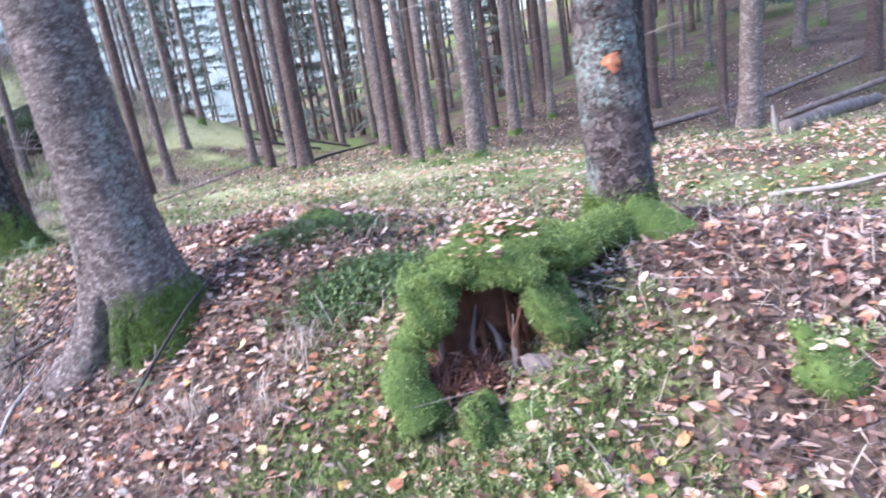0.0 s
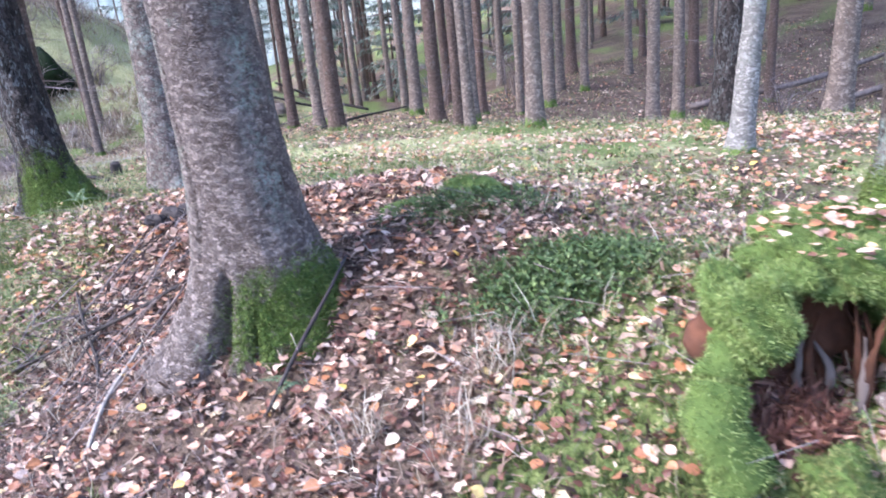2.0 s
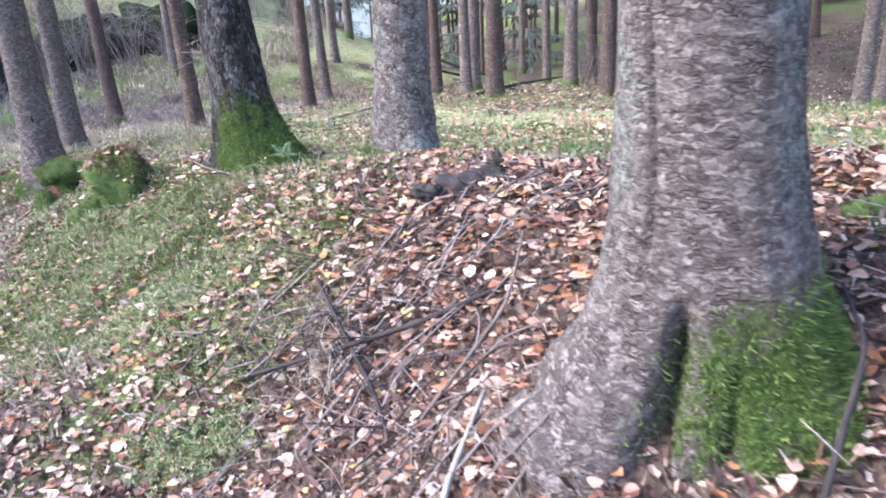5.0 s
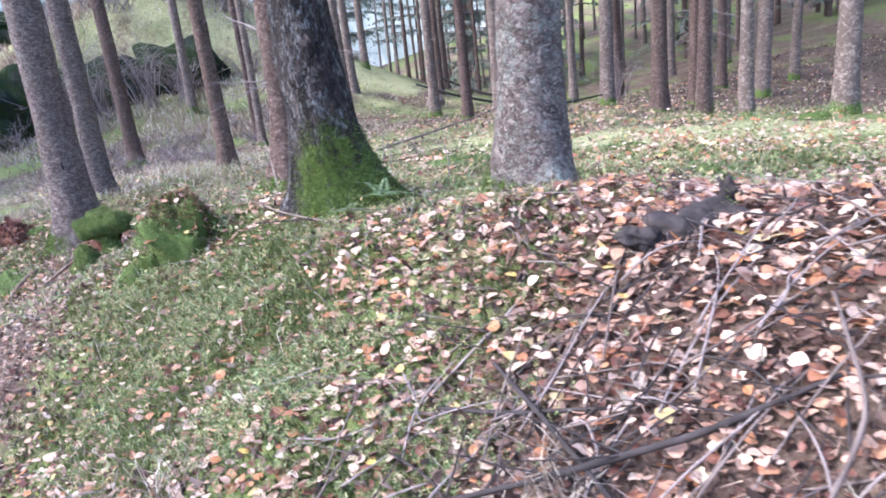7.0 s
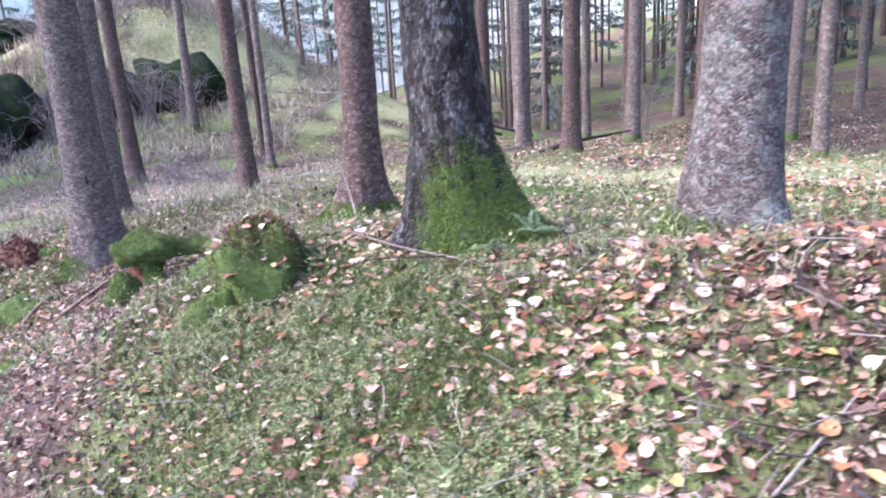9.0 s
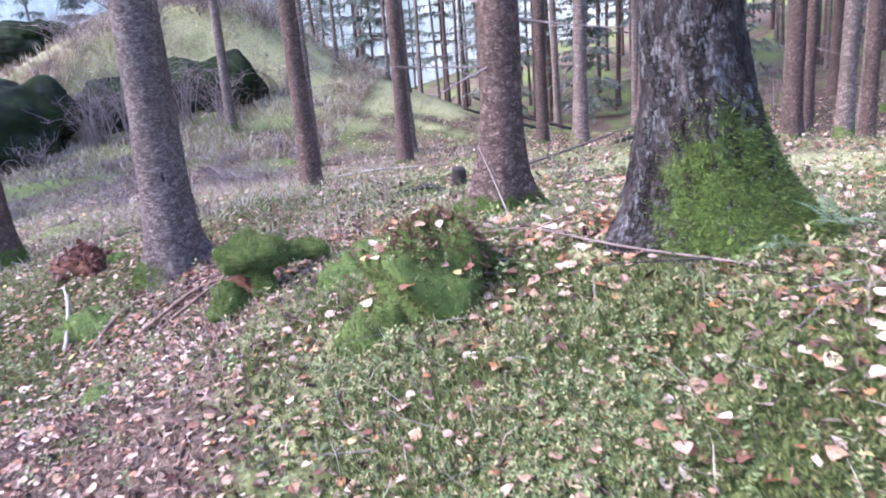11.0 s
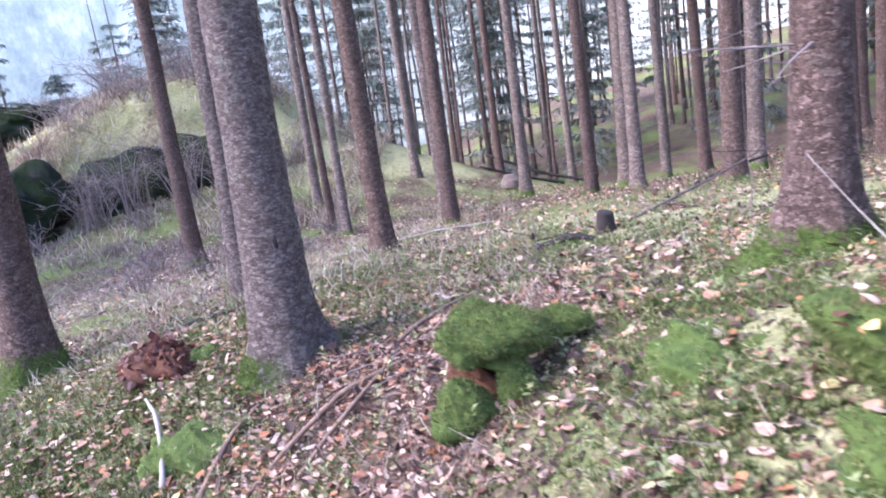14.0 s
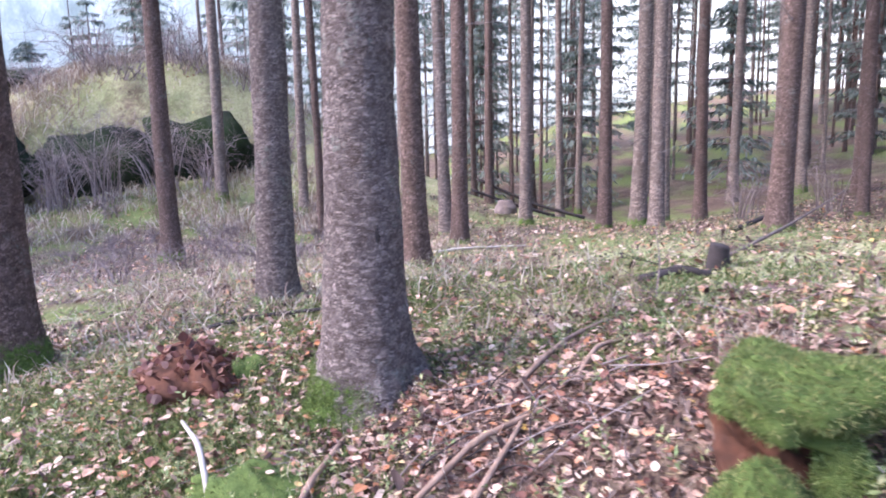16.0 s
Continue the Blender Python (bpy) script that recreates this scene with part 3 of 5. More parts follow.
CROWN_YOUNG = [crown_mesh("crown", 95 + i, 0.5, 5.5, 1.3, 18, 8, 20, 0.26) for i in range(2)]


def snag_mesh(length, seed, rise=0.0, r=0.011, material=TWIG):
    """A dead side branch, bare and bent, with a few side twigs. It starts at the trunk and runs along +x."""
    rng = np.random.default_rng(seed)
    n = 5
    pts = [(length * k / (n - 1), rng.normal(0, 0.03) * length * k / n, rise * length * k / (n - 1) + rng.normal(0, 0.03) * length * k / n) for k in range(n)]
    sets = [tube(pts, np.linspace(r, r * 0.3, n), 5, steps=3)]
    for k in range(1, n - 1):
        for s in (-1, 1):
            if rng.random() < 0.6:
                p = np.array(pts[k])
                sets.append(tube([p, p + np.array([0.14, s * 0.16, rng.uniform(-0.06, 0.1)]) * length * rng.uniform(0.6, 1.3)], [r * 0.5, r * 0.15], 4, steps=2))
    v, f = joined(sets)
    return mesh_of("branch", v, f, material)


SNAGS = [snag_mesh(1.0, 300 + i, (-0.15, 0.1, -0.3, 0.25)[i % 4]) for i in range(6)]
DARK_SNAGS = [snag_mesh(1.0, 320 + i, 0.05, 0.012, DARKWOOD) for i in range(4)]


def tree(x, y, d, bark, label, lean=(0, 0), tall=20.0, seed=0, sides=20, step=0.25, relief=0.0, moss=0.2, moss_side=None, crown=None, snags=0, snag_from=1.2, flare=0.9,
         roots=5, group="spruce trunks", fur_count=0, base=None, snag_size=0.7, snag_to=5.5, swell=0.25, lobe=(), groove=(), rise=1.0, fur_length=0.012, lichen=()):
    """A standing conifer: trunk with root flares, moss round the foot, dead side branches, crown."""
    z0 = float(height(x, y)) if base is None else base
    root = thing("spruce_tree", label, "tree", (x, y, z0), group)
    v, f, out = trunk_arrays(d, tall, lean, seed, sides, -0.45, step, flare, relief, roots, swell, lobe, groove, rise)
    me = mesh_of("trunk", v, f, bark, True)
    side = np.ones(len(v)) if moss_side is None else 0.5 + 0.5 * (out[:, 0] * math.cos(moss_side) + out[:, 1] * math.sin(moss_side))
    cover = np.clip(1.3 * side ** 1.8 * np.clip(1.35 - v[:, 2] / max(moss, 0.01), 0, 1) - 0.15, 0, 1) if moss else np.zeros(len(v))
    give(me, "moss", cover)
    if lichen:
        turn = np.arctan2(out[:, 1], out[:, 0])
        band = [np.clip(1.5 - np.abs((turn - p + np.pi) % (2 * np.pi) - np.pi) / wide, 0, 1) * np.clip((v[:, 2] - lo) / 0.15, 0, 1) for p, wide, lo in lichen]
        give(me, "lichen", np.max(band, 0))
    stem = part("trunk", me, root)
    if fur_count:
        near = np.where((v[:, 2] > -0.1) & (v[:, 2] < moss * 1.4), np.clip(cover - 0.25, 0, 1), 0)
        fv, ff = fur(v, towards_outside(v, f, v.mean(0) * [1, 1, 0]), fur_count, fur_length, seed, near, droop=0.3)
        part("moss", mesh_of("moss", fv, ff, MOSS_DEEP), stem, "green moss grown over the root flare")
    if crown:
        part("crown", crown, root, at=pose(lean[0] * 9, lean[1] * 9, 0, rz=(seed * 77) % 360))
    rng = np.random.default_rng(seed + 900)
    for k in range(snags):
        z = rng.uniform(snag_from, snag_to)
        yaw = rng.uniform(0, 360)
        r = d / 2 * 0.86
        s = snag_size * rng.uniform(0.4, 1.3)
        m = pose(lean[0] * z + r * math.cos(radians(yaw)), lean[1] * z + r * math.sin(radians(yaw)), z, rz=yaw) @ Matrix.Scale(s, 4)
        part("branch", SNAGS[int(rng.integers(len(SNAGS)))], stem, "dead bare side branch" if k == 0 else "", m)
    return root


HI = CROWNS_HIGH
NEAR = dict(step=0.03, tall=20.0)
TREE_BIG = tree(-1.484, 3.355, 0.338, BARK_GREY, "thick grey-barked spruce with a moss-covered root beside fallen leaves", lean=(-0.046, 0.006), seed=1, sides=180, relief=0.008, moss=0.27,
                moss_side=-0.75, crown=HI[0], flare=1.1, roots=6, group="trees on the bank", fur_count=16000, swell=0.34, lobe=((-0.5, 0.85), (-2.6, 0.55), (3.3, 0.4), (0.3, 0.45), (-1.25, 0.35)),
                groove=((-2.42, 0.22, 6.0, 0.035, 0.02), (-2.02, -0.4, 0.24, 0.11, 0.10), (-1.55, -0.4, 0.12, 0.06, 0.05), (-0.55, 0.3, 6.0, 0.04, 0.010)), step=0.018,
                lichen=((-2.85, 0.25, 0.1), (-0.75, 0.28, 0.3)), rise=1.25, tall=20.0)
TREE_SCAR = tree(0.72, 2.82, 0.225, BARK_LICHEN, "lichen-covered trunk with an orange bark wound and mossy foot", seed=2, lean=(-0.02, 0.0), sides=110, relief=0.010, moss=0.26, crown=HI[1], flare=0.9,
                 group="trees on the bank", fur_count=18000, **NEAR)
TREE_DARK = tree(-3.70, 6.26, 0.315, BARK_DARK, "dark rough-barked trunk with bright green moss over its root flare", lean=(-0.02, 0.0), seed=3, sides=200, relief=0.013, moss=0.52,
                 moss_side=-1.15, crown=HI[2], flare=1.5, roots=4, group="trees on the bank", fur_count=20000, swell=0.16, lobe=((-0.35, 2.1), (-1.4, 1.0), (2.8, 0.5)), rise=1.5, tall=20.0, step=0.016)
TREE_FLAKY = tree(-2.58, 5.85, 0.275, BARK_FLAKY, "flaky lichen-grey trunk standing among fallen leaves", lean=(0.028, 0.0), seed=4, sides=120, relief=0.009, moss=0.16, moss_side=3.4,
                  crown=HI[0], flare=1.0, group="trees on the bank", fur_count=7000, swell=0.35, **NEAR)
TREE_BRANCHY = tree(-4.41, 7.77, 0.215, BARK_BROWN, "slim brown trunk with lichen and short dead branches", lean=(0.019, 0), seed=5, sides=96, relief=0.006, moss=0.15, crown=HI[1], snags=16, snag_to=2.6,
                    snag_from=0.75, flare=1.3, group="trees on the bank", fur_count=12000, snag_size=0.55, lobe=((3.3, 1.9), (-0.1, 1.7), (-1.6, 0.8)), rise=1.3, **NEAR)
TREE_NOTCH = tree(-7.10, 8.95, 0.335, BARK_GREY, "grey-brown spruce trunk with a dark notch, above red litter", lean=(0.006, 0), seed=6, sides=140, relief=0.009, moss=0.10, moss_side=3.6, crown=HI[2], snags=3,
                  snag_from=2.5, flare=1.0, group="trees on the bank", fur_count=6000, swell=0.4, **NEAR)
tree(-8.0, 10.85, 0.255, BARK_GREY, "grey spruce trunk with lichen and a dark foot", lean=(0.017, 0.005), seed=7, sides=80, step=0.05, relief=0.006, moss=0.1, crown=HI[0], snags=3, flare=0.8, group="trees on the bank")
tree(-9.55, 10.05, 0.33, BARK_BROWN, "brown spruce trunk with a green mossy foot", lean=(0.014, 0.012), seed=8, sides=80, step=0.05, relief=0.006, moss=0.32, crown=HI[1], snags=2, flare=0.9, group="trees on the bank", fur_count=6000)
tree(-7.05, 12.6, 0.225, BARK_BROWN, "brown spruce trunk with spreading roots in the hollow", seed=9, sides=64, step=0.06, relief=0.005, moss=0.08, crown=HI[2], snags=4, flare=1.2, group="trees on the bank")
tree(-11.5, 17.9, 0.31, BARK_BROWN, "brown trunk with a green mossy foot in the hollow", seed=10, sides=48, step=0.1, relief=0.004, moss=0.25, crown=HI[0], snags=5, group="trees on the bank")
tree(1.67, 6.25, 0.16, BARK_PALE, "thin pale grey trunk on the mossy crest", lean=(0.05, -0.006), seed=11, sides=64, step=0.06, relief=0.004, moss=0.08, crown=HI[1], snags=4, tall=14.0, group="trees on the bank")
tree(2.36, 8.2, 0.30, BARK_DARK, "dark trunk with pale lichen flakes on the crest", seed=12, sides=64, step=0.06, relief=0.008, moss=0.12, crown=HI[2], snags=5, group="trees on the bank")

STAND_AHEAD = [  # x, y, girth across
    (0.70, 10.7, 0.27), (-0.57, 14.6, 0.30), (-0.15, 11.2, 0.17), (0.13, 14.5, 0.26), (0.5, 17.0, 0.25), (1.3, 16.7, 0.19), (2.3, 19.0, 0.34), (2.0, 21.2, 0.26),
    (3.15, 21.9, 0.28), (3.7, 21.2, 0.26), (-0.2, 13.0, 0.2), (3.55, 14.6, 0.28), (-1.0, 18.5, 0.34), (0.03, 25.6, 0.4), (2.2, 29.0, 0.36), (3.7, 27.6, 0.36), (4.2, 25.4, 0.4),
]
STAND_RIGHT = [
    (4.23, 9.45, 0.33), (4.65, 16.4, 0.28), (6.4, 20.4, 0.33), (7.9, 23.2, 0.2), (9.2, 23.5, 0.26), (7.4, 18.0, 0.24), (11.7, 22.7, 0.42), (13.6, 24.8, 0.28), (11.3, 18.4, 0.45), (5.4, 23.0, 0.26), (8.6, 27.0, 0.3),
]
STAND_LEFT = [
    (-2.49, 14.97, 0.33), (-3.24, 17.9, 0.28), (-5.1, 21.6, 0.31), (-6.6, 17.1, 0.3), (-6.85, 19.4, 0.28), (-8.2, 28.0, 0.3), (-5.6, 27.4, 0.3), (-7.87, 24.6, 0.3), (-3.19, 19.4, 0.34), (-4.0, 18.6, 0.27),
    (-3.3, 29.0, 0.3), (-2.2, 32.0, 0.28), (-5.9, 32.3, 0.26), (-10.0, 21.9, 0.24), (-11.9, 22.1, 0.3), (-9.2, 19.5, 0.18), (-8.7, 18.4, 0.2), (-1.4, 24.0, 0.28),
]
PLANTED = []
for k, (x, y, d) in enumerate(STAND_AHEAD + STAND_RIGHT + STAND_LEFT):
    far = math.hypot(x + 4, y - 3) > 20
    lean = (0.012 * math.sin(k * 2.3), 0.012 * math.cos(k * 1.7))
    d *= 0.84
    tree(x, y, d, (BARK_FAR, BARK_BROWN, BARK_FAR)[k % 3], "straight spruce trunk with a %s foot in the stand" % ("mossy" if k % 3 == 0 else "needle-strewn"), lean=lean, seed=20 + k,
         sides=20 if far else 36, step=0.3 if far else 0.12, relief=0.0 if far else 0.004, flare=0.6, moss=0.22 if k % 3 == 0 else 0.06, crown=CROWNS_HIGH[k % 3], snags=4 if far else 7,
         tall=19 + (k % 4), group="spruce stand")
    PLANTED.append((x, y))

rng = np.random.default_rng(12)
fill = 0
while fill < 300:
    bearing, dist = rng.uniform(-75, 55) if fill < 270 else rng.uniform(55, 285), 25 + 37 * rng.random() ** 0.8
    if fill >= 270:
        dist = rng.uniform(9, 35)
    x, y = -3 + dist * math.sin(radians(bearing)), 2 + dist * math.cos(radians(bearing))
    if any((x - p) ** 2 + (y - q) ** 2 < 1.7 for p, q in PLANTED) or bell(x, y, -17, 24, 3.5, 3.0) > 0.35 or (x < -11 and y > 20 and rng.random() < 0.6):
        continue
    PLANTED.append((x, y))
    fill += 1
    tree(x, y, rng.uniform(0.12, 0.26), (BARK_FAR, BARK_BROWN)[fill % 2], "distant spruce with a straight trunk and drooping green limbs", lean=(rng.normal(0, 0.012), rng.normal(0, 0.012)), seed=200 + fill,
         sides=12, step=0.6, moss=0.0, crown=(CROWNS_LOW + CROWNS_HIGH)[fill % 7] if dist > 36 else CROWNS_HIGH[fill % 3], snags=2, tall=rng.uniform(17, 21), group="distant spruces")
for k, (x, y, s) in enumerate([(-15.5, 27.5, 0.8), (-9.8, 31.0, 1.1), (-2.0, 34.0, 1.2), (-21.0, 31.0, 0.9), (3.5, 33.0, 1.3), (9.0, 34.0, 1.2), (-5.5, 36.0, 1.3), (14.0, 30.0, 1.1)]):
    root = thing("young_spruce", "young green spruce growing under the tall trunks", "tree", on(x, y), "young spruces")
    v, f, _ = trunk_arrays(0.09, 5.6, (0, 0), 500 + k, 8, -0.3, 0.5, 0.3, 0.0)
    me = mesh_of("trunk", v, f, BARK_BROWN, True)
    give(me, "moss", np.zeros(len(v)))
    part("trunk", me, root)
    part("crown", CROWN_YOUNG[k % 2], root)
    root.scale = (s, s, s)

# ---- marks on single trunks ----


def patch_on(tree_ob, me_fn, name, label):
    v, f, mat = me_fn()
    stem = [c for c in tree_ob.children if c.name.startswith("trunk")][0]
    return part(name, mesh_of(name, v, f, mat, True), stem, label)


def trunk_patch(radius, lean, z, tall_, half, bearing, material, seed, lift=0.004):
    """A ragged patch that hugs a trunk."""
    rows, cols = 12, 16
    s, t = np.meshgrid(np.linspace(-1, 1, rows), np.linspace(-1, 1, cols), indexing="ij")
    edge = 1.1 - 0.8 * rough(s * 3 + seed, t * 4, 1.0, seed)
    k = np.sqrt(s * s + t * t)
    k = np.where(k > 1e-6, np.maximum(abs(s), abs(t)) / np.maximum(k, 1e-6), 1)
    zz = z + s * k * tall_ / 2 * edge
    th = radians(bearing) + t * k * half * edge
    r = radius + lift + 0.006 * (1 - np.clip(np.hypot(s, t), 0, 1))
    v = np.stack([lean[0] * zz + r * np.cos(th), lean[1] * zz + r * np.sin(th), zz], -1).reshape(-1, 3)
    return v, grid_faces(rows, cols, False), material


patch_on(TREE_SCAR, lambda: trunk_patch(0.132, (0.0, 0), 0.71, 0.09, 0.36, -99, SCAR, 3), "bark_wound", "raw orange bark wound")
# No hole is cut here; a dark patch paints the shade inside the notch.
patch_on(TREE_NOTCH, lambda: trunk_patch(0.176, (0.006, 0), 0.70, 0.16, 0.13, -62, DARKWOOD, 5), "knot_hole", "dark patch painting the shade of a knot hole")

# ---- stumps and hummocks ----


def cushion(parent, parts, name, centre, radii, seed, amount=0.4, label="", material=None, blades=1500, length=0.009, blade_material_=None, low=-9.0):
    v, f, n = blob(centre, radii, amount * 1.5, seed, 40, 60, 0.55)
    part(name, mesh_of(name, v, f, material or MOSS_BODY, True), parent, label)
    if blades:
        keep = np.clip(n[:, 2] + 0.75, 0, 1)
        parts.append((*fur(v, towards_outside(v, f, centre), int(blades * 3.4), length, seed, keep, 0.25), blade_material_ or MOSS_BRIGHT))
    return v


def blades_of(parent, parts):
    for m in {p[2].name: p[2] for p in parts}.values():
        v, f = joined([(a, b) for a, b, c in parts if c == m])
        part("moss_fleece", mesh_of("moss_fleece", v, f, m), parent, "short moss blades")


def stump_hollow():
    x, y = 0.09, 2.27
    z = 0.40
    s = thing("tree_stump", "hollow rotten stump draped in bright moss, topped with fallen leaves", "stump", (x, y, z), "old stumps")
    p = []
    cap = cushion(s, p, "moss_cap", (0.11, 0.06, 0.345), (0.20, 0.17, 0.075), 1, 0.35, "thick bright moss cap", blades=4200, length=0.009)
    cushion(s, p, "moss_cap", (0.27, 0.10, 0.30), (0.15, 0.12, 0.08), 14, 0.3, blades=2400, length=0.009)
    cushion(s, p, "moss_lobe", (-0.125, -0.10, 0.275), (0.070, 0.08, 0.095), 2, 0.6, "hanging moss lobe", blades=2200, length=0.010)
    cushion(s, p, "moss_lobe", (-0.03, -0.05, 0.335), (0.11, 0.10, 0.06), 17, 0.5, blades=1700)
    cushion(s, p, "moss_lobe", (-0.195, -0.12, 0.185), (0.05, 0.06, 0.07), 18, 0.6, blades=900)
    cushion(s, p, "moss_lobe", (-0.20, -0.02, 0.27), (0.05, 0.07, 0.08), 15, 0.3, blades=1000)
    cushion(s, p, "moss_lobe", (0.11, -0.115, 0.315), (0.115, 0.06, 0.050), 12, 0.4, blades=1800, length=0.009)
    cushion(s, p, "moss_lobe", (0.245, -0.085, 0.16), (0.085, 0.10, 0.15), 4, 0.65, blades=2400, blade_material_=MOSS)
    cushion(s, p, "moss_lobe", (-0.05, -0.34, -0.06), (0.07, 0.09, 0.10), 5, 0.4, blades=1400, blade_material_=MOSS)
    cushion(s, p, "moss_lobe", (0.08, -0.36, -0.10), (0.07, 0.06, 0.06), 16, 0.4, blades=900)
    cushion(s, p, "moss_lobe", (0.25, -0.33, -0.08), (0.14, 0.11, 0.07), 6, 0.4, blades=1800, blade_material_=MOSS)
    rv, rf = tube([(-0.19, -0.08, 0.20), (-0.25, -0.15, 0.12), (-0.275, -0.20, 0.02), (-0.24, -0.25, -0.10)], [0.03, 0.04, 0.055, 0.075], 18, 0.8, 8, 10)
    part("moss_strap", mesh_of("moss_strap", rv, rf, MOSS_BODY, True), s, "moss strap hanging beside the hollow")
    p.append((*fur(rv, towards_outside(rv, rf, rv.mean(0)), 7000, 0.009, 8, None, 0.3), MOSS_BRIGHT))
    cushion(s, p, "rotten_core", (0.01, 0.07, 0.13), (0.2, 0.11, 0.21), 7, 0.3, "red-brown crumbling wood inside", ROTTEN, 0)
    cushion(s, p, "hollow_floor", (0.02, -0.09, -0.03), (0.19, 0.13, 0.05), 8, 0.8, "red-brown crumbs in the hollow", ROTTEN, 900, 0.03, LEAF_RED)
    cushion(s, p, "grey_stone", (0.16, -0.19, 0.02), (0.08, 0.05, 0.035), 9, 0.4, "grey lichen-covered lump", LOGBARK, 0)
    wood = np.random.default_rng(9)
    for k in range(14):
        bx, by = wood.uniform(-0.15, 0.17), wood.uniform(-0.15, -0.02)
        top_z = wood.uniform(0.10, 0.30)
        v, f = tube([(bx, by, -0.03), (bx + wood.normal(0, 0.02), by + wood.normal(0, 0.02), top_z * 0.5), (bx + wood.normal(0, 0.035), by + 0.03, top_z)], [0.014, 0.011, 0.003], 6, 0.7, k)
        part("wood_splinter", mesh_of("wood_splinter", v, f, (ROTTEN, ROTTEN, LOGBARK)[k % 3], True), s)
    rv, rf = tube([(0.22, 0.10, 0.27), (0.40, 0.27, 0.255), (0.60, 0.44, 0.25)], [0.085, 0.075, 0.10], 20, 0.4, 4, 12)
    part("mossy_root", mesh_of("mossy_root", rv, rf, MOSS_BODY, True), s, "moss-covered root ridge")
    p.append((*fur(rv, towards_outside(rv, rf, rv.mean(0)), 12000, 0.009, 3, np.clip((rv[:, 2] - 0.18) * 8, 0, 1), 0.25), MOSS_BRIGHT))
    rv, rf = tube([(0.62, 0.46, 0.27), (0.80, 0.36, 0.15), (0.95, 0.26, 0.08), (1.12, 0.16, 0.0)], [0.10, 0.085, 0.06, 0.03], 18, 0.4, 5, 10)
    part("mossy_root", mesh_of("mossy_root", rv, rf, MOSS_BODY, True), s)
    p.append((*fur(rv, towards_outside(rv, rf, rv.mean(0)), 9000, 0.009, 3, None, 0.2), MOSS_BRIGHT))
    blades_of(s, p)
    top = cap[(cap[:, 2] > 0.38)] + np.array([x, y, z])
    return top


def stump_mushroom():
    x, y = -5.83, 7.36
    z = float(height(x, y - 0.15)) - 0.03
    up = -0.25 - z
    s = thing("tree_stump", "mossy rotten stump with an overhanging moss cap and orange crumbling wood", "stump", (x, y, z), "old stumps")
    p = []
    cushion(s, p, "moss_cap", (0.02, 0.0, up), (0.20, 0.18, 0.095), 21, 0.25, "overhanging green moss cap", blades=5200, blade_material_=MOSS)
    cushion(s, p, "moss_cap", (0.24, 0.13, up - 0.03), (0.13, 0.09, 0.05), 22, 0.25, blades=2000, blade_material_=MOSS)
    cushion(s, p, "moss_lobe", (0.09, -0.11, up - 0.19), (0.06, 0.06, 0.18), 23, 0.2, "moss-clad leg of the stump", blades=2400)
    cushion(s, p, "moss_lobe", (-0.12, -0.14, up - 0.26), (0.11, 0.10, 0.12), 24, 0.3, blades=2200, blade_material_=MOSS)
    cushion(s, p, "rotten_core", (-0.04, 0.03, up - 0.18), (0.10, 0.08, 0.17), 25, 0.6, "orange-brown crumbling wood", ROTTEN, 0)
    cushion(s, p, "hollow_floor", (0.02, -0.13, up - 0.40), (0.12, 0.09, 0.05), 27, 0.3, "dark hollow", SOIL, 0)
    blades_of(s, p)


HUMMOCK_TOPS = []


def hummock(x, y, radii, sink, seed, label, blades, mat=None, moss=None, group="moss hummocks", name="moss_hummock"):
    z = float(height(x, y))
    s = thing(name, label, "moss hummock", (x, y, z), group)
    p = []
    cushion(s, p, "moss_body", (0, 0, -sink - 0.25 * radii[2]), radii, seed, 0.4, "", mat, blades, 0.010, moss or MOSS)
    blades_of(s, p)
    v = blob((0, 0, -sink - 0.25 * radii[2]), radii, 0.6, seed, 40, 60, 0.55)[0]
    HUMMOCK_TOPS.append(v[v[:, 2] > -sink + 0.2 * radii[2]] + np.array([x, y, z]))
    return s


CAP_TOP = stump_hollow()
stump_mushroom()
dome = hummock(-4.66, 6.38, (0.26, 0.23, 0.26), -0.03, 31, "rounded old stump overgrown with green and golden moss", 6000)
hummock(-4.86, 6.26, (0.17, 0.16, 0.20), 0.02, 46, "green mossy shoulder of the old stump", 3000)
dv, df, dn = blob((0, 0, 0.03 - 0.065), (0.26, 0.23, 0.26), 0.6, 31, 40, 60, 0.55)
cv, cf = fur(dv, towards_outside(dv, df, (0, 0, -0.16)), 5000, 0.016, 77, np.clip(dn[:, 2] * 3 - 1.5 + 0.6 * bumps3(dv, 0.1, 3), 0, 1), 0.1)
part("brown_crown", mesh_of("brown_crown", cv, cf, LEAF_RED), dome, "rust-brown dried moss tips")
hummock(-1.55, 6.6, (0.13, 0.12, 0.09), 0.02, 32, "small round cushion of dark green moss", 700)
hummock(-1.8, 8.8, (0.16, 0.14, 0.10), 0.03, 33, "small round cushion of green moss", 500)
hummock(0.1, 9.9, (0.22, 0.16, 0.12), 0.03, 34, "dark moss cushion between trunks", 500)
hummock(1.0, 1.75, (0.17, 0.14, 0.10), 0.03, 35, "green moss cushion among leaves", 1500)
hummock(-7.55, 8.35, (0.30, 0.22, 0.16), 0.05, 37, "moss cushion on the edge of the bank", 1800)
hummock(-6.55, 7.05, (0.24, 0.16, 0.12), 0.06, 38, "moss cushion on the edge of the bank", 1600)
hummock(-5.1, 6.95, (0.20, 0.16, 0.12), 0.05, 39, "moss cushion on the bank", 1200)
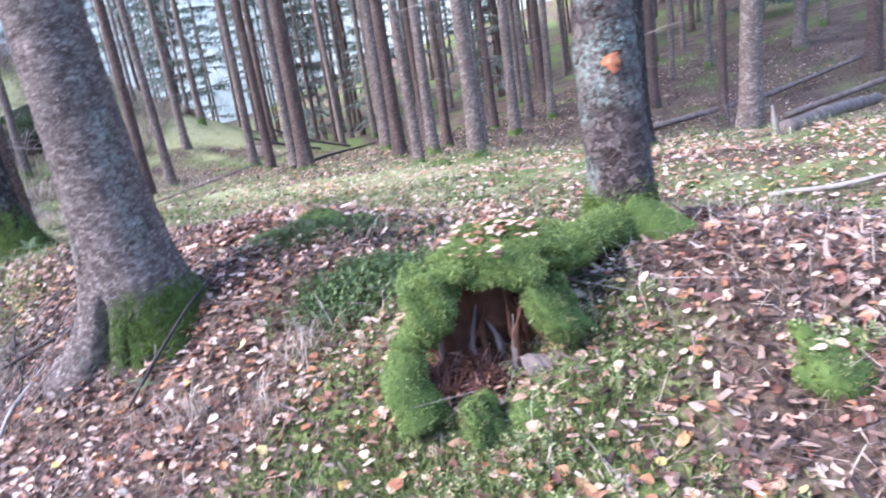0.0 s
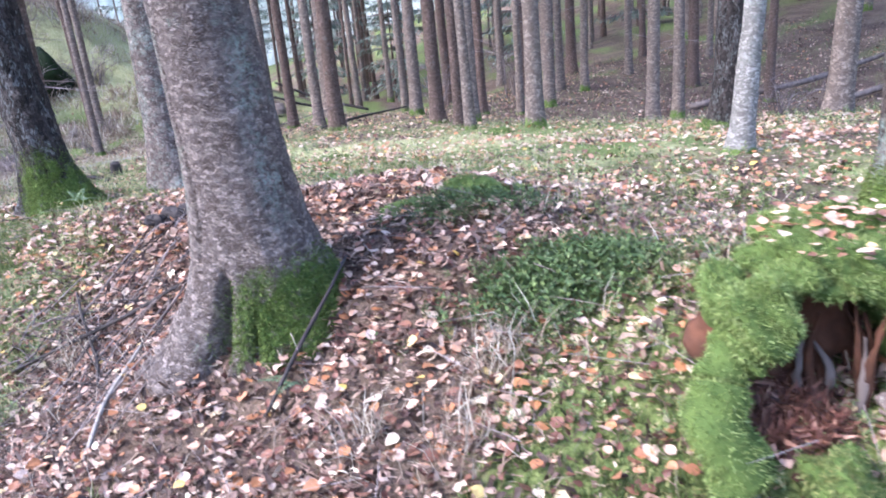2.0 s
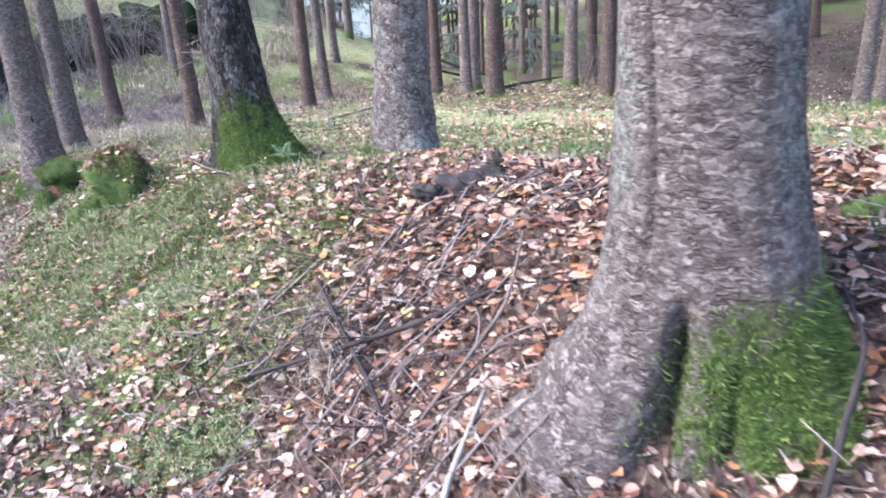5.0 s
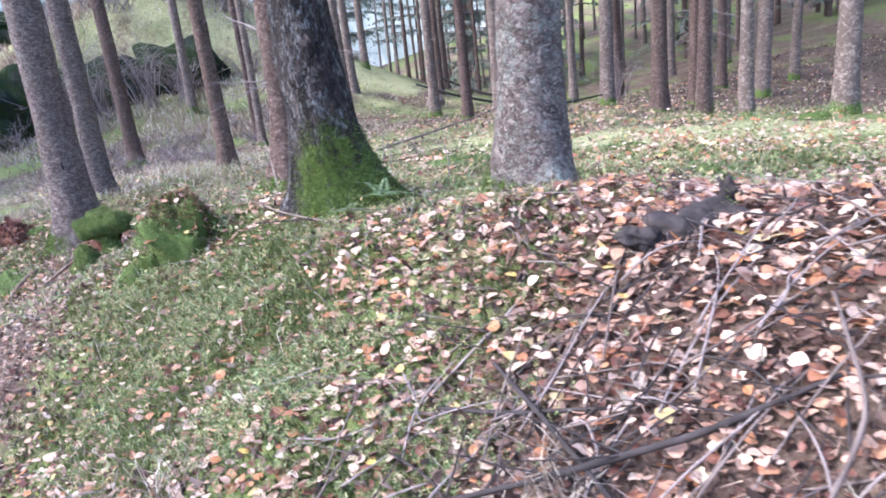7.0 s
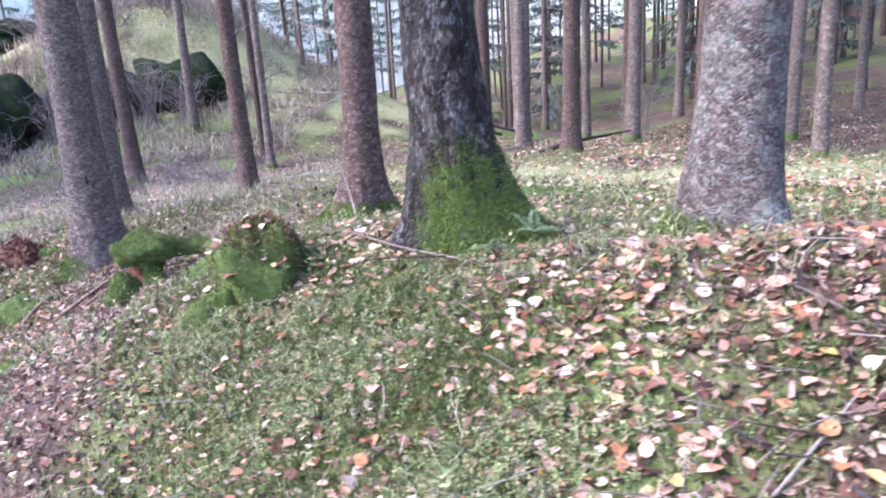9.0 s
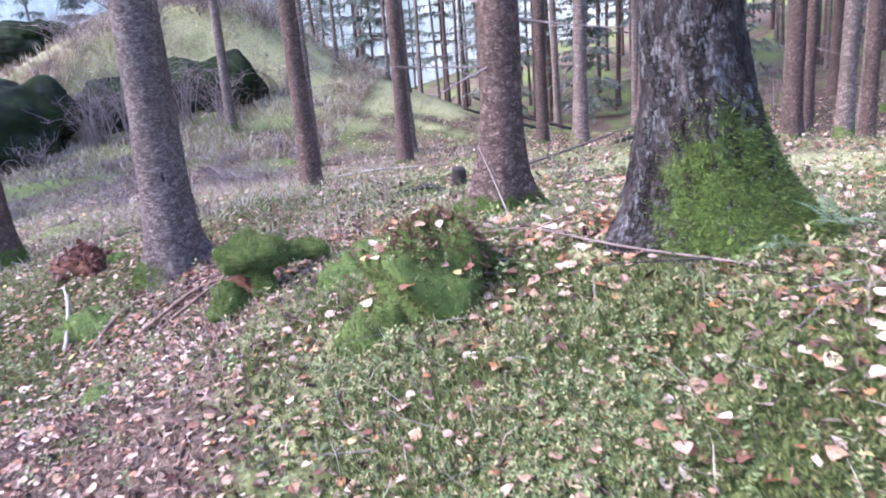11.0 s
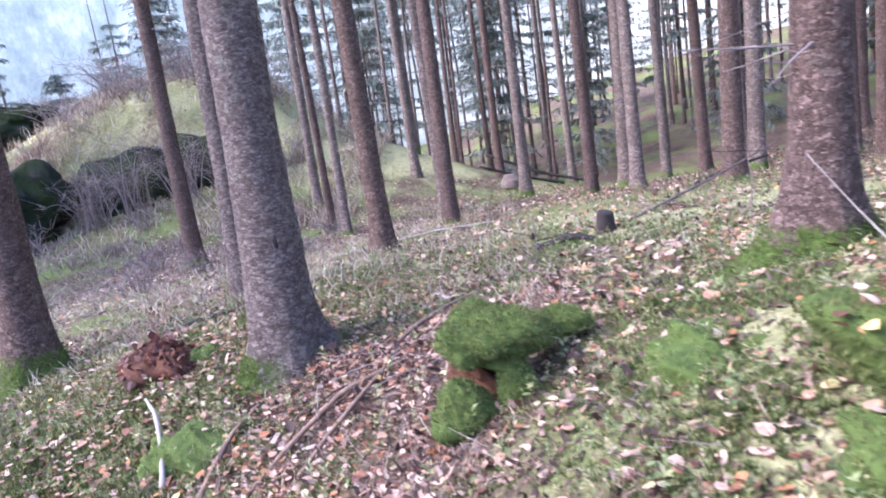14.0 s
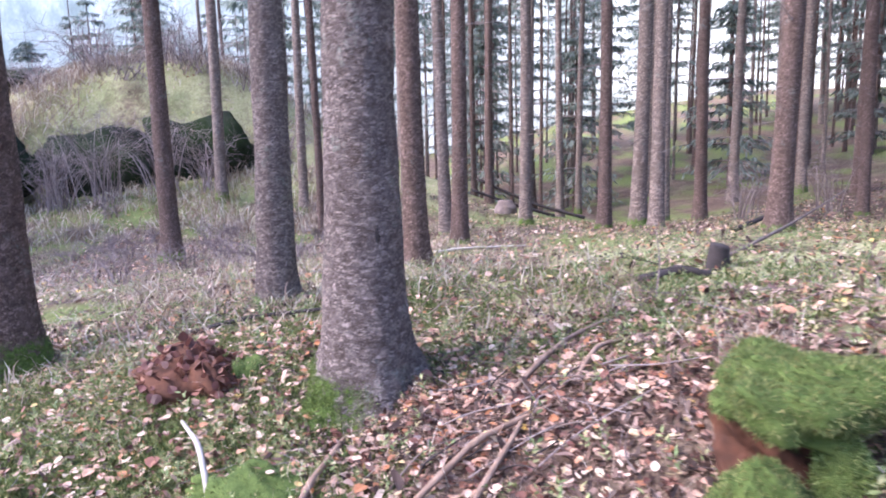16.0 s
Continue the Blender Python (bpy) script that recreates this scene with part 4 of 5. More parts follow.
hummock(-0.62, 3.75, (0.24, 0.12, 0.10), 0.03, 40, "low moss cushion among leaves", 1300)
hummock(-3.2, 8.6, (0.3, 0.2, 0.09), 0.03, 45, "low green moss cushion", 800)


def rotten_pile():
    x, y = -7.97, 9.12
    s = thing("rotten_stump", "crumbled red-brown rotten stump with litter and a mossy end", "stump", on(x, y), "old stumps")
    p = []
    v, f, n = blob((0, 0, 0.0), (0.24, 0.18, 0.13), 0.6, 51, 40, 60, 0.5)
    part("rotten_wood", mesh_of("rotten_wood", v, f, ROTTEN, True), s)
    rng_ = np.random.default_rng(5)
    pick = rng_.choice(np.where(n[:, 2] > 0)[0], 260)
    lv, lf = scatter(LEAF_SHAPE, LEAF_FACES, v[pick] + n[pick] * 0.01, turn_matrices(rng_.uniform(0, 6.3, 260), rng_.normal(0, 0.7, 260), rng_.normal(0, 0.7, 260)), rng_.uniform(0.03, 0.06, 260))
    tagged(part("red_litter", mesh_of("red_litter", lv, lf, LEAF_RED), s, "red-brown crumbs and leaves"), kind="stuff")
    cushion(s, p, "moss_end", (0.24, 0.02, 0.0), (0.12, 0.10, 0.11), 52, 0.25, "mossy end", blades=900, blade_material_=MOSS)
    blades_of(s, p)


LEAF_SHAPE = [(0, 0, 0), (0.34, 0.10, 0.04), (0.48, 0.38, 0.10), (0.30, 0.74, 0.05), (0, 1.0, -0.02), (-0.31, 0.72, 0.08), (-0.46, 0.40, 0.06), (-0.33, 0.11, 0.02), (0, 0.48, 0.0)]
LEAF_FACES = [(8, k, (k + 1) % 8) for k in range(8)]
rotten_pile()

# ---- fallen wood ----


def fallen(name, label, points, radii, material, sides=9, wobble=0.25, seed=0, group="fallen wood", lift=0.6, twigs=0, category="fallen wood"):
    """A lying log, branch or root; each point is x, y and its height over the ground there."""
    r = np.broadcast_to(radii, len(points)) if np.ndim(radii) == 0 else radii
    pts = [(x, y, float(height(x, y)) + h + lift * k) for (x, y, h), k in zip(points, r)]
    base = pts[0]
    loc = [tuple(np.subtract(q, base)) for q in pts]
    root = thing(name, label, category, base, group)
    v, f = tube(loc, r, sides, wobble, seed, 8)
    part("stem", mesh_of("stem", v, f, material, True), root)
    rng_ = np.random.default_rng(seed + 70)
    for k in range(twigs):
        s = rng_.uniform(0.15, 0.95) * (len(loc) - 1)
        i = min(int(s), len(loc) - 2)
        at = np.array(loc[i]) * (1 - s + i) + np.array(loc[i + 1]) * (s - i)
        part("twig", DARK_SNAGS[int(rng_.integers(4))], root, at=Matrix.Translation(at) @ pose(0, 0, 0, ry=-rng_.uniform(-4, 18), rz=rng_.uniform(0, 360)) @ Matrix.Scale(rng_.uniform(0.12, 0.38), 4))
    return root


fallen("fallen_log", "dark fallen log lying up the leafy slope", [(3.9, 7.9, 0.0), (5.0, 9.0, 0.10), (6.6, 10.6, 0.30)], [0.10, 0.09, 0.075], LOGBARK, 14, 0.2, 1)
fallen("fallen_log", "long thin fallen trunk across the leafy slope", [(5.3, 17.6, 0.0), (8.5, 18.4, 0.15), (11.7, 19.5, 0.1)], [0.08, 0.07, 0.05], LOGBARK, 10, 0.15, 2)
fallen("fallen_log", "thin fallen trunk on the slope", [(8.2, 16.6, 0.0), (10.8, 16.9, 0.15), (13.5, 17.0, 0.1)], [0.075, 0.07, 0.05], LOGBARK, 10, 0.15, 3)
fallen("fallen_log", "dark dead trunk fallen down the far slope", [(-6.0, 27.4, 0.6), (-4.4, 27.3, 0.3), (-2.8, 27.2, 0.1)], [0.04, 0.045, 0.05], DARKWOOD, 8, 0.15, 4, twigs=4)
fallen("fallen_log", "dark dead trunk fallen down the far slope", [(-6.2, 26.0, 0.35), (-5.0, 26.2, 0.2), (-3.8, 26.5, 0.1)], [0.035, 0.04, 0.045], DARKWOOD, 8, 0.15, 5, twigs=3)
fallen("broken_snag", "short upright broken snag beside the log", [(3.75, 7.75, -0.1), (3.72, 7.74, 0.12), (3.68, 7.73, 0.33)], [0.035, 0.03, 0.012], DEADWOOD, 7, 0.3, 6)
fallen("fallen_branch", "grey branch lying on the mossy crest", [(2.3, 4.9, 0.0), (2.7, 4.75, 0.02), (3.3, 4.6, 0.0)], [0.022, 0.02, 0.012], DEADWOOD, 7, 0.2, 7, twigs=2)
fallen("fallen_branch", "long pale grey branch lying in the hollow", [(-8.6, 13.0, 0.0), (-7.6, 13.9, 0.03), (-6.6, 14.4, 0.05), (-5.5, 14.7, 0.02)], [0.022, 0.024, 0.018, 0.008], PALEWOOD, 8, 0.15, 8, twigs=3)
fallen("fallen_branch", "grey lichened branch lying past the dark trunk", [(-4.65, 6.95, 0.02), (-4.3, 6.55, 0.05), (-3.95, 6.1, 0.04), (-3.6, 5.78, 0.02)], [0.003, 0.004, 0.005, 0.005], LOGBARK, 7, 0.35, 9, twigs=6)
fallen("fallen_branch", "dead branch propped up at an angle behind the crest", [(-4.6, 11.1, 0.0), (-3.6, 12.2, 0.20), (-2.3, 13.8, 0.5)], [0.016, 0.013, 0.006], LOGBARK, 7, 0.2, 10, twigs=7)
fallen("fallen_branch", "dark stick leaning on the mossy root", [(-1.40, 2.78, 0.03), (-1.30, 2.95, 0.07), (-1.18, 3.15, 0.10), (-1.14, 3.40, 0.04)], [0.006, 0.008, 0.007, 0.005], DARKWOOD, 7, 0.2, 11)


def rotten_log_end():
    s = thing("rotten_log", "dark hollow end of a rotten log lying in the leaves", "fallen wood", on(-2.13, 4.58), "fallen wood")
    for k, (c, r) in enumerate([((-0.08, -0.03, 0.0), (0.10, 0.055, 0.035)), ((0.06, 0.03, 0.01), (0.09, 0.05, 0.045)), ((0.12, 0.07, 0.07), (0.03, 0.025, 0.07)), ((-0.17, -0.05, 0.0), (0.06, 0.04, 0.03))]):
        v, f, _ = blob(c, r, 0.9, 70 + k, 30, 44, 0.5)
        part("wood_lump", mesh_of("wood_lump", v, f, DARKWOOD, True), s)


rotten_log_end()
fallen("cut_stub", "small dark cut tree stub on the mossy flat", [(-4.94, 10.35, -0.1), (-4.94, 10.35, 0.05), (-4.93, 10.34, 0.12)], [0.085, 0.07, 0.06], DARKWOOD, 14, 0.15, 13, category="stump", group="old stumps")
fallen("rotten_log", "short dark log on the mossy flat", [(-5.5, 10.15, 0.0), (-5.25, 10.2, 0.02), (-5.05, 10.15, 0.0)], [0.03, 0.036, 0.025], DARKWOOD, 10, 0.5, 14)
fallen("old_stump", "low grey stump in the far hollow", [(-5.4, 24.0, -0.1), (-5.4, 24.0, 0.1), (-5.4, 24.0, 0.3)], [0.3, 0.25, 0.15], LOGBARK, 14, 0.6, 15, category="stump", group="old stumps")
fallen("bare_root", "brown bare root running down the bank", [(-7.05, 7.75, 0.0), (-6.85, 7.95, 0.03), (-6.6, 8.15, 0.05), (-6.3, 8.3, 0.0)], [0.009, 0.014, 0.014, 0.008], ROOTWOOD, 8, 0.2, 16)
fallen("bare_root", "brown bare root running down the bank", [(-6.8, 7.6, 0.0), (-6.62, 7.85, 0.04), (-6.45, 8.15, 0.03), (-6.35, 8.5, 0.0)], [0.008, 0.012, 0.011, 0.006], ROOTWOOD, 8, 0.2, 17)
fallen("bare_root", "brown root crossing the leafy hollow", [(-6.6, 8.3, 0.0), (-6.3, 8.75, 0.04), (-6.1, 9.1, 0.03), (-5.7, 9.4, 0.0)], [0.010, 0.014, 0.012, 0.007], ROOTWOOD, 8, 0.2, 18)
fallen("bare_root", "brown root crossing the leafy hollow", [(-6.2, 8.4, 0.0), (-6.05, 8.7, 0.05), (-5.75, 8.85, 0.02)], [0.010, 0.012, 0.006], ROOTWOOD, 8, 0.2, 19)
fallen("fallen_branch", "pale curved stick standing out of the moss", [(-7.62, 8.10, 0.0), (-7.66, 8.25, 0.10), (-7.76, 8.45, 0.17), (-7.88, 8.6, 0.15)], [0.016, 0.015, 0.013, 0.008], PALEWOOD, 7, 0.2, 20)
fallen("fallen_branch", "brown stick lying on the moss", [(-7.35, 7.9, 0.0), (-7.25, 8.2, 0.05), (-7.15, 8.5, 0.02)], [0.015, 0.015, 0.01], ROOTWOOD, 7, 0.2, 21)
fallen("fallen_branch", "dark stick lying behind the trunk", [(-8.5, 9.9, 0.0), (-8.0, 10.05, 0.03), (-7.4, 10.1, 0.03)], [0.018, 0.016, 0.01], DARKWOOD, 7, 0.2, 22)
fallen("fallen_branch", "thin dark branch curving over the leaves", [(-2.45, 4.32, 0.01), (-2.2, 4.55, 0.05), (-1.85, 4.95, 0.03)], [0.006, 0.007, 0.004], DARKWOOD, 6, 0.2, 23, twigs=2)
fallen("fallen_branch", "long dead purple-brown branch lying in the leaves", [(-3.0, 4.05, 0.02), (-2.6, 3.95, 0.06), (-2.25, 3.9, 0.05), (-1.95, 3.9, 0.02)], [0.007, 0.010, 0.010, 0.006], DARKWOOD, 7, 0.25, 60, twigs=9)
fallen("fallen_branch", "dead twiggy branch lying in the leaves", [(-2.75, 4.4, 0.02), (-2.6, 4.1, 0.06), (-2.4, 3.75, 0.04), (-2.3, 3.5, 0.02)], [0.006, 0.008, 0.008, 0.005], DARKWOOD, 7, 0.25, 61, twigs=8)
fallen("fallen_branch", "thin bent branch over the leaves", [(-2.2, 3.5, 0.02), (-1.95, 3.75, 0.07), (-1.9, 4.1, 0.05)], [0.006, 0.006, 0.004], LOGBARK, 7, 0.25, 62, twigs=6)
fallen("fallen_branch", "thin dark twig lying in the leaves", [(-2.95, 4.36, 0.01), (-2.7, 4.2, 0.03), (-2.38, 4.06, 0.01)], [0.007, 0.007, 0.004], DARKWOOD, 6, 0.2, 24, twigs=2)
fallen("fallen_branch", "bent grey twig on the slope of the bank", [(-2.1, 2.9, 0.0), (-2.08, 3.1, 0.05), (-2.0, 3.35, 0.06)], [0.010, 0.010, 0.006], DEADWOOD, 6, 0.2, 25, twigs=1)
fallen("fallen_branch", "thin pale twig on the moss", [(-2.98, 4.38, 0.01), (-2.85, 4.45, 0.03), (-2.65, 4.58, 0.02)], [0.005, 0.005, 0.003], DEADWOOD, 6, 0.2, 26, twigs=2)
fallen("fallen_branch", "pale thin stick leaning against the slim trunk", [(-4.38, 7.25, 0.0), (-4.45, 7.42, 0.2), (-4.55, 7.6, 0.42)], [0.005, 0.004, 0.002], DEADWOOD, 6, 0.2, 27)
fallen("fallen_branch", "dead branch lying over the far hollow", [(-3.0, 15.1, 0.0), (-2.2, 16.0, 0.15), (-1.2, 17.4, 0.25)], [0.04, 0.03, 0.015], DARKWOOD, 7, 0.2, 28, twigs=4)



def twig_tangle(x, y, spread, count, seed):
    """A low heap of dead twigs lying over the leaves."""
    rng_ = np.random.default_rng(seed)
    root = thing("twig_tangle", "low tangle of dead purple-brown twigs lying over leaves", "fallen wood", on(x, y), "fallen wood")
    z0 = float(height(x, y))
    for k in range(count):
        a, ln = rng_.normal(0.5, 0.7), rng_.uniform(0.15, 0.55)
        cx, cy = rng_.normal(0, spread), rng_.normal(0, spread * 0.7)
        pts = []
        for u in (-0.5, -0.15, 0.2, 0.5):
            px, py = cx + ln * u * math.cos(a) + rng_.normal(0, 0.02), cy + ln * u * math.sin(a) + rng_.normal(0, 0.02)
            pts.append((px, py, float(height(x + px, y + py)) - z0 + rng_.uniform(0.005, 0.06)))
        v, f = tube(pts, [0.004, 0.0035, 0.003, 0.0012], 5, 0.0, k, 3)
        part("twig", mesh_of("twig", v, f, (TWIG, DARKWOOD, LOGBARK)[k % 3], True), root)


twig_tangle(-2.35, 3.95, 0.30, 46, 1)
twig_tangle(-2.75, 4.25, 0.25, 30, 2)
twig_tangle(-1.9, 4.35, 0.25, 24, 3)
twig_tangle(-2.05, 3.3, 0.22, 20, 4)
twig_tangle(-6.45, 8.3, 0.3, 26, 5)

# ---- rocks and bare shrubs at the foot of the hill ----


def boulder(x, y, z, radii, seed, label):
    v, f, n = blob((0, 0, 0), radii, 0.0, seed, 56, 84)
    k = 1 + 0.34 * bumps3(n, 0.8, seed, 2) + 0.12 * bumps3(n, 0.3, seed + 4, 3)
    v = v * k[:, None]
    v[:, 2] = np.minimum(v[:, 2], radii[2] * (0.72 + 0.10 * np.sin(3 * v[:, 0] + seed)))
    v = v + n * (0.05 * np.round(3 * bumps3(v, 0.7, seed + 9, 2)))[:, None]
    tagged(new("boulder", mesh_of("boulder", v, f, ROCK, True)), label, "boulder", "boulders").location = (x, y, z)


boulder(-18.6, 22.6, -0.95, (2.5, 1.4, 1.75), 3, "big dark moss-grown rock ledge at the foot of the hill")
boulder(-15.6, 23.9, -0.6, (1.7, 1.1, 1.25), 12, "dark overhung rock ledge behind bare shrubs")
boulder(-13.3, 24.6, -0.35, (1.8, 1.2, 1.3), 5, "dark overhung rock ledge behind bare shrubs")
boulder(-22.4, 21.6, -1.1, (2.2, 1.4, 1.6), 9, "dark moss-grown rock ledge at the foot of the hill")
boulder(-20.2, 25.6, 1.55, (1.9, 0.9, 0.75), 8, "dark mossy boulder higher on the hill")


def bare_shrub(x, y, tall, spread, seed, count=26):
    """A leafless thicket of thin grey twigs."""
    rng_ = np.random.default_rng(seed)
    sets = []
    for k in range(count):
        yaw, out = rng_.uniform(0, 6.283), rng_.uniform(0.15, 1.0) * spread
        ln = tall * rng_.uniform(0.5, 1.1)
        b = np.array([rng_.normal(0, 0.2) * spread, rng_.normal(0, 0.2) * spread, -0.1])
        pts = [b, b + (math.cos(yaw) * out * 0.3, math.sin(yaw) * out * 0.3, ln * 0.55), b + (math.cos(yaw) * out * 0.8, math.sin(yaw) * out * 0.8, ln * 0.9), b + (math.cos(yaw) * out * 1.3, math.sin(yaw) * out * 1.3, ln * rng_.uniform(0.6, 1.0))]
        sets.append(tube(pts, [0.014, 0.010, 0.006, 0.003], 4, steps=2))
        for _ in range(7):
            i = rng_.uniform(0.8, 3.0)
            j = min(int(i), 2)
            p = pts[j] * (1 - i + j) + pts[j + 1] * (i - j)
            sets.append(tube([p, p + rng_.normal(0, 0.22, 3) * tall * 0.8 + (0, 0, 0.05)], [0.005, 0.002], 3, steps=1))
    v, f = joined(sets)
    root = thing("bare_shrub", "leafless thicket of thin grey-pink twigs", "shrub", on(x, y), "bare shrubs")
    part("branchwork", mesh_of("branchwork", v, f, TWIG), root)


for k, (x, y, h, s) in enumerate([(-14.6, 22.2, 2.0, 1.0), (-15.6, 22.0, 1.6, 0.9), (-13.4, 22.6, 1.8, 1.0), (-12.4, 22.9, 1.4, 0.9), (-16.2, 25.6, 1.5, 1.3), (-14.2, 26.4, 1.6, 1.4), (-12.2, 26.4, 1.3, 1.2),
                                  (-18.5, 21.4, 1.2, 0.9), (-16.6, 21.0, 0.9, 0.8), (-11.2, 25.0, 1.2, 1.0), (-15.2, 25.2, 1.0, 1.3), (-17.6, 25.0, 0.9, 1.3), (-13.6, 26.0, 1.2, 1.4), (-18.8, 26.6, 1.0, 1.3), (-16.8, 27.4, 1.2, 1.4), (-14.8, 28.2, 1.3, 1.4), (-12.6, 24.0, 1.3, 1.1), (-16.0, 22.6, 1.5, 1.0), (1.9, 22.4, 1.6, 0.6), (-0.4, 21.5, 1.4, 0.6), (6.8, 16.2, 0.9, 0.6), (4.9, 6.8, 0.5, 0.5)]):
    bare_shrub(x, y, h, s, 400 + k, 30 if s > 0.8 else 16)

rng = np.random.default_rng(44)
for k in range(22):
    x, y = rng.uniform(-15.5, -9.0), rng.uniform(14.5, 21.5)
    bare_shrub(x, y, rng.uniform(0.3, 0.6), rng.uniform(0.4, 0.8), 430 + k, 18)
for k, (x, y, t) in enumerate([(-5.52, 9.7, 0.45), (-2.06, 12.5, 0.6), (-3.9, 8.9, 0.35), (-4.1, 9.6, 0.5), (-3.2, 7.4, 0.3)]):
    fallen("bare_sapling", "thin bare sapling standing in the moss", [(x, y, -0.05), (x + 0.02, y, t * 0.5), (x - 0.01, y + 0.02, t)], [0.006, 0.005, 0.002], TWIG, 5, 0.1, 80 + k, "saplings", 0.0, 4, "sapling")

# ---- plants and litter on the floor ----


def spots(count, box, cover, seed):
    """Random places in a stretch of the plan, thicker where cover is high."""
    rng_ = np.random.default_rng(seed)
    got = np.zeros((0, 2))
    while len(got) < count:
        p = np.stack([rng_.uniform(box[0], box[1], count * 2), rng_.uniform(box[2], box[3], count * 2)], 1)
        p = p[rng_.random(len(p)) < cover(p[:, 0], p[:, 1])]
        got = np.concatenate([got, p])
    return got[:count]


def strip(x, y):
    """The stretch beside the walk, falling off behind the crest."""
    away = (x + 0.6) * 0.65 + (y - 2.4) * 0.76
    return np.clip(1.15 - np.abs(away - 0.4) / 3.4, 0.0, 1)


def lay(points, shape, faces, size, seed, lift=(0.0, 0.01), lean=0.3):
    rng_ = np.random.default_rng(seed)
    n = len(points)
    z = height(points[:, 0], points[:, 1]) + rng_.uniform(*lift, n)
    return scatter(shape, faces, np.column_stack([points, z]), turn_matrices(rng_.uniform(0, 6.283, n), rng_.normal(0, lean, n), rng_.normal(0, lean, n)), rng_.uniform(*size, n))


def stuff(name, label, v, f, material, category):
    return tagged(new(name, mesh_of(name, v, f, material)), label, category, kind="stuff")


BOX = (-10.5, 4.0, -1.5, 11.5)
leaf_spots = spots(34000, BOX, lambda x, y: leaf_cover(x, y) * strip(x, y), 1)
single = np.where((leaf_spots[:, 0] > -3.1) & (leaf_spots[:, 0] < -1.0) & (leaf_spots[:, 1] > 2.2) & (leaf_spots[:, 1] < 4.4))[0][:300]
rest = np.delete(leaf_spots, single, 0)
flat_leaf = [(x, y, z * 0.3) for x, y, z in LEAF_SHAPE]
folded = [(x * 0.86, y, z * 1.8 + 0.12 * y * y) for x, y, z in LEAF_SHAPE]
leaf_sets = [lay(rest[k::3], shape, LEAF_FACES, (0.022, 0.051), 10 + k, (0.004, 0.022), 0.26) for k, shape in enumerate((LEAF_SHAPE, flat_leaf, folded))]
far_leaf = spots(12000, (-14, 12, 5, 26), lambda x, y: np.clip(rough(x, y, 2.0, 77) - 0.25, 0, 1), 5)
leaf_sets.append(lay(far_leaf, LEAF_SHAPE, LEAF_FACES, (0.045, 0.075), 15, (0.005, 0.03), 0.3))
crest_leaf = spots(9000, (-4.5, 4.5, 3.8, 9.5), lambda x, y: np.clip(rough(x, y, 0.7, 78, 4) * 2 - 0.6, 0.05, 1), 19)
leaf_sets.append(lay(crest_leaf, LEAF_SHAPE, LEAF_FACES, (0.026, 0.058), 31, (0.005, 0.03), 0.3))
cap_pick = CAP_TOP[RNG.integers(0, len(CAP_TOP), 140)] + RNG.normal(0, 0.012, (140, 3)) + (-0.03, -0.03, 0.012)
leaf_sets.append(scatter(LEAF_SHAPE, LEAF_FACES, cap_pick, turn_matrices(RNG.uniform(0, 6.3, 140), RNG.normal(0, 0.18, 140), RNG.normal(0, 0.18, 140)), RNG.uniform(0.018, 0.036, 140)))
for k, top in enumerate(HUMMOCK_TOPS):
    n = 90 if k == 0 else 9
    pick = top[RNG.integers(0, len(top), n)] + (0, 0, 0.014)
    leaf_sets.append(scatter(LEAF_SHAPE, LEAF_FACES, pick, turn_matrices(RNG.uniform(0, 6.3, n), RNG.normal(0, 0.3, n), RNG.normal(0, 0.3, n)), RNG.uniform(0.03, 0.05, n)))
stuff("leaf_litter", "pale pink, orange and brown fallen birch leaves", *joined(leaf_sets), LEAF, "fallen leaves")

blade = []
for k in range(8):
    a0 = k * 0.785 + 0.3 * (k % 3)
    up_, out_ = (0.35, 0.9, 0.6)[k % 3], (0.95, 0.45, 0.8)[k % 3]
    w = 0.13
    blade += [(-w * math.sin(a0), w * math.cos(a0), -0.1), (w * math.sin(a0), -w * math.cos(a0), -0.1), (out_ * math.cos(a0), out_ * math.sin(a0), up_)]
BLADE_FACES = [(3 * k, 3 * k + 1, 3 * k + 2) for k in range(8)]
moss_spots = spots(95000, BOX, lambda x, y: np.clip(moss_cover(x, y) * 1.3 - 0.25, 0, 1) * np.clip(rough(x, y, 0.3, 58) * 3 - 0.85, 0.12, 1) * strip(x, y), 2)
stuff("moss_carpet", "green carpet of feathery moss on the bank", *lay(moss_spots, blade, BLADE_FACES, (0.018, 0.042), 20, (-0.004, 0.006), 0.35), MOSS, "moss")

leaflet = [(0, 0, 0), (0.16, 0.35, 0.05), (0, 0.8, 0.02), (-0.16, 0.35, 0.05)]
herb_v, herb_f = [], []
for k in range(9):
    yaw_, zz = k * 2.4, 0.25 + 0.085 * k
    m = pose(0.12 * math.cos(yaw_), 0.12 * math.sin(yaw_), zz, 20 + 5 * (k % 4), 0, math.degrees(yaw_)) @ Matrix.Scale(0.42, 4)
    at = len(herb_v)
    herb_v += [tuple(m @ Vector(p)) for p in leaflet]
    herb_f += [(at, at + 1, at + 2), (at, at + 2, at + 3)]
at = len(herb_v)
herb_v += [(-0.012, 0, -0.1), (0.012, 0, -0.1), (0.03, 0.02, 1.0)]
herb_f += [(at, at + 1, at + 2)]
HERB_SHAPE, HERB_FACES = herb_v, herb_f
herb_near = spots(15000, BOX, lambda x, y: np.clip(moss_cover(x, y) * 1.5 - 0.35, 0, 1) * np.clip(rough(x, y, 0.42, 55) * 4 - 1.7, 0, 1) * strip(x, y), 3)
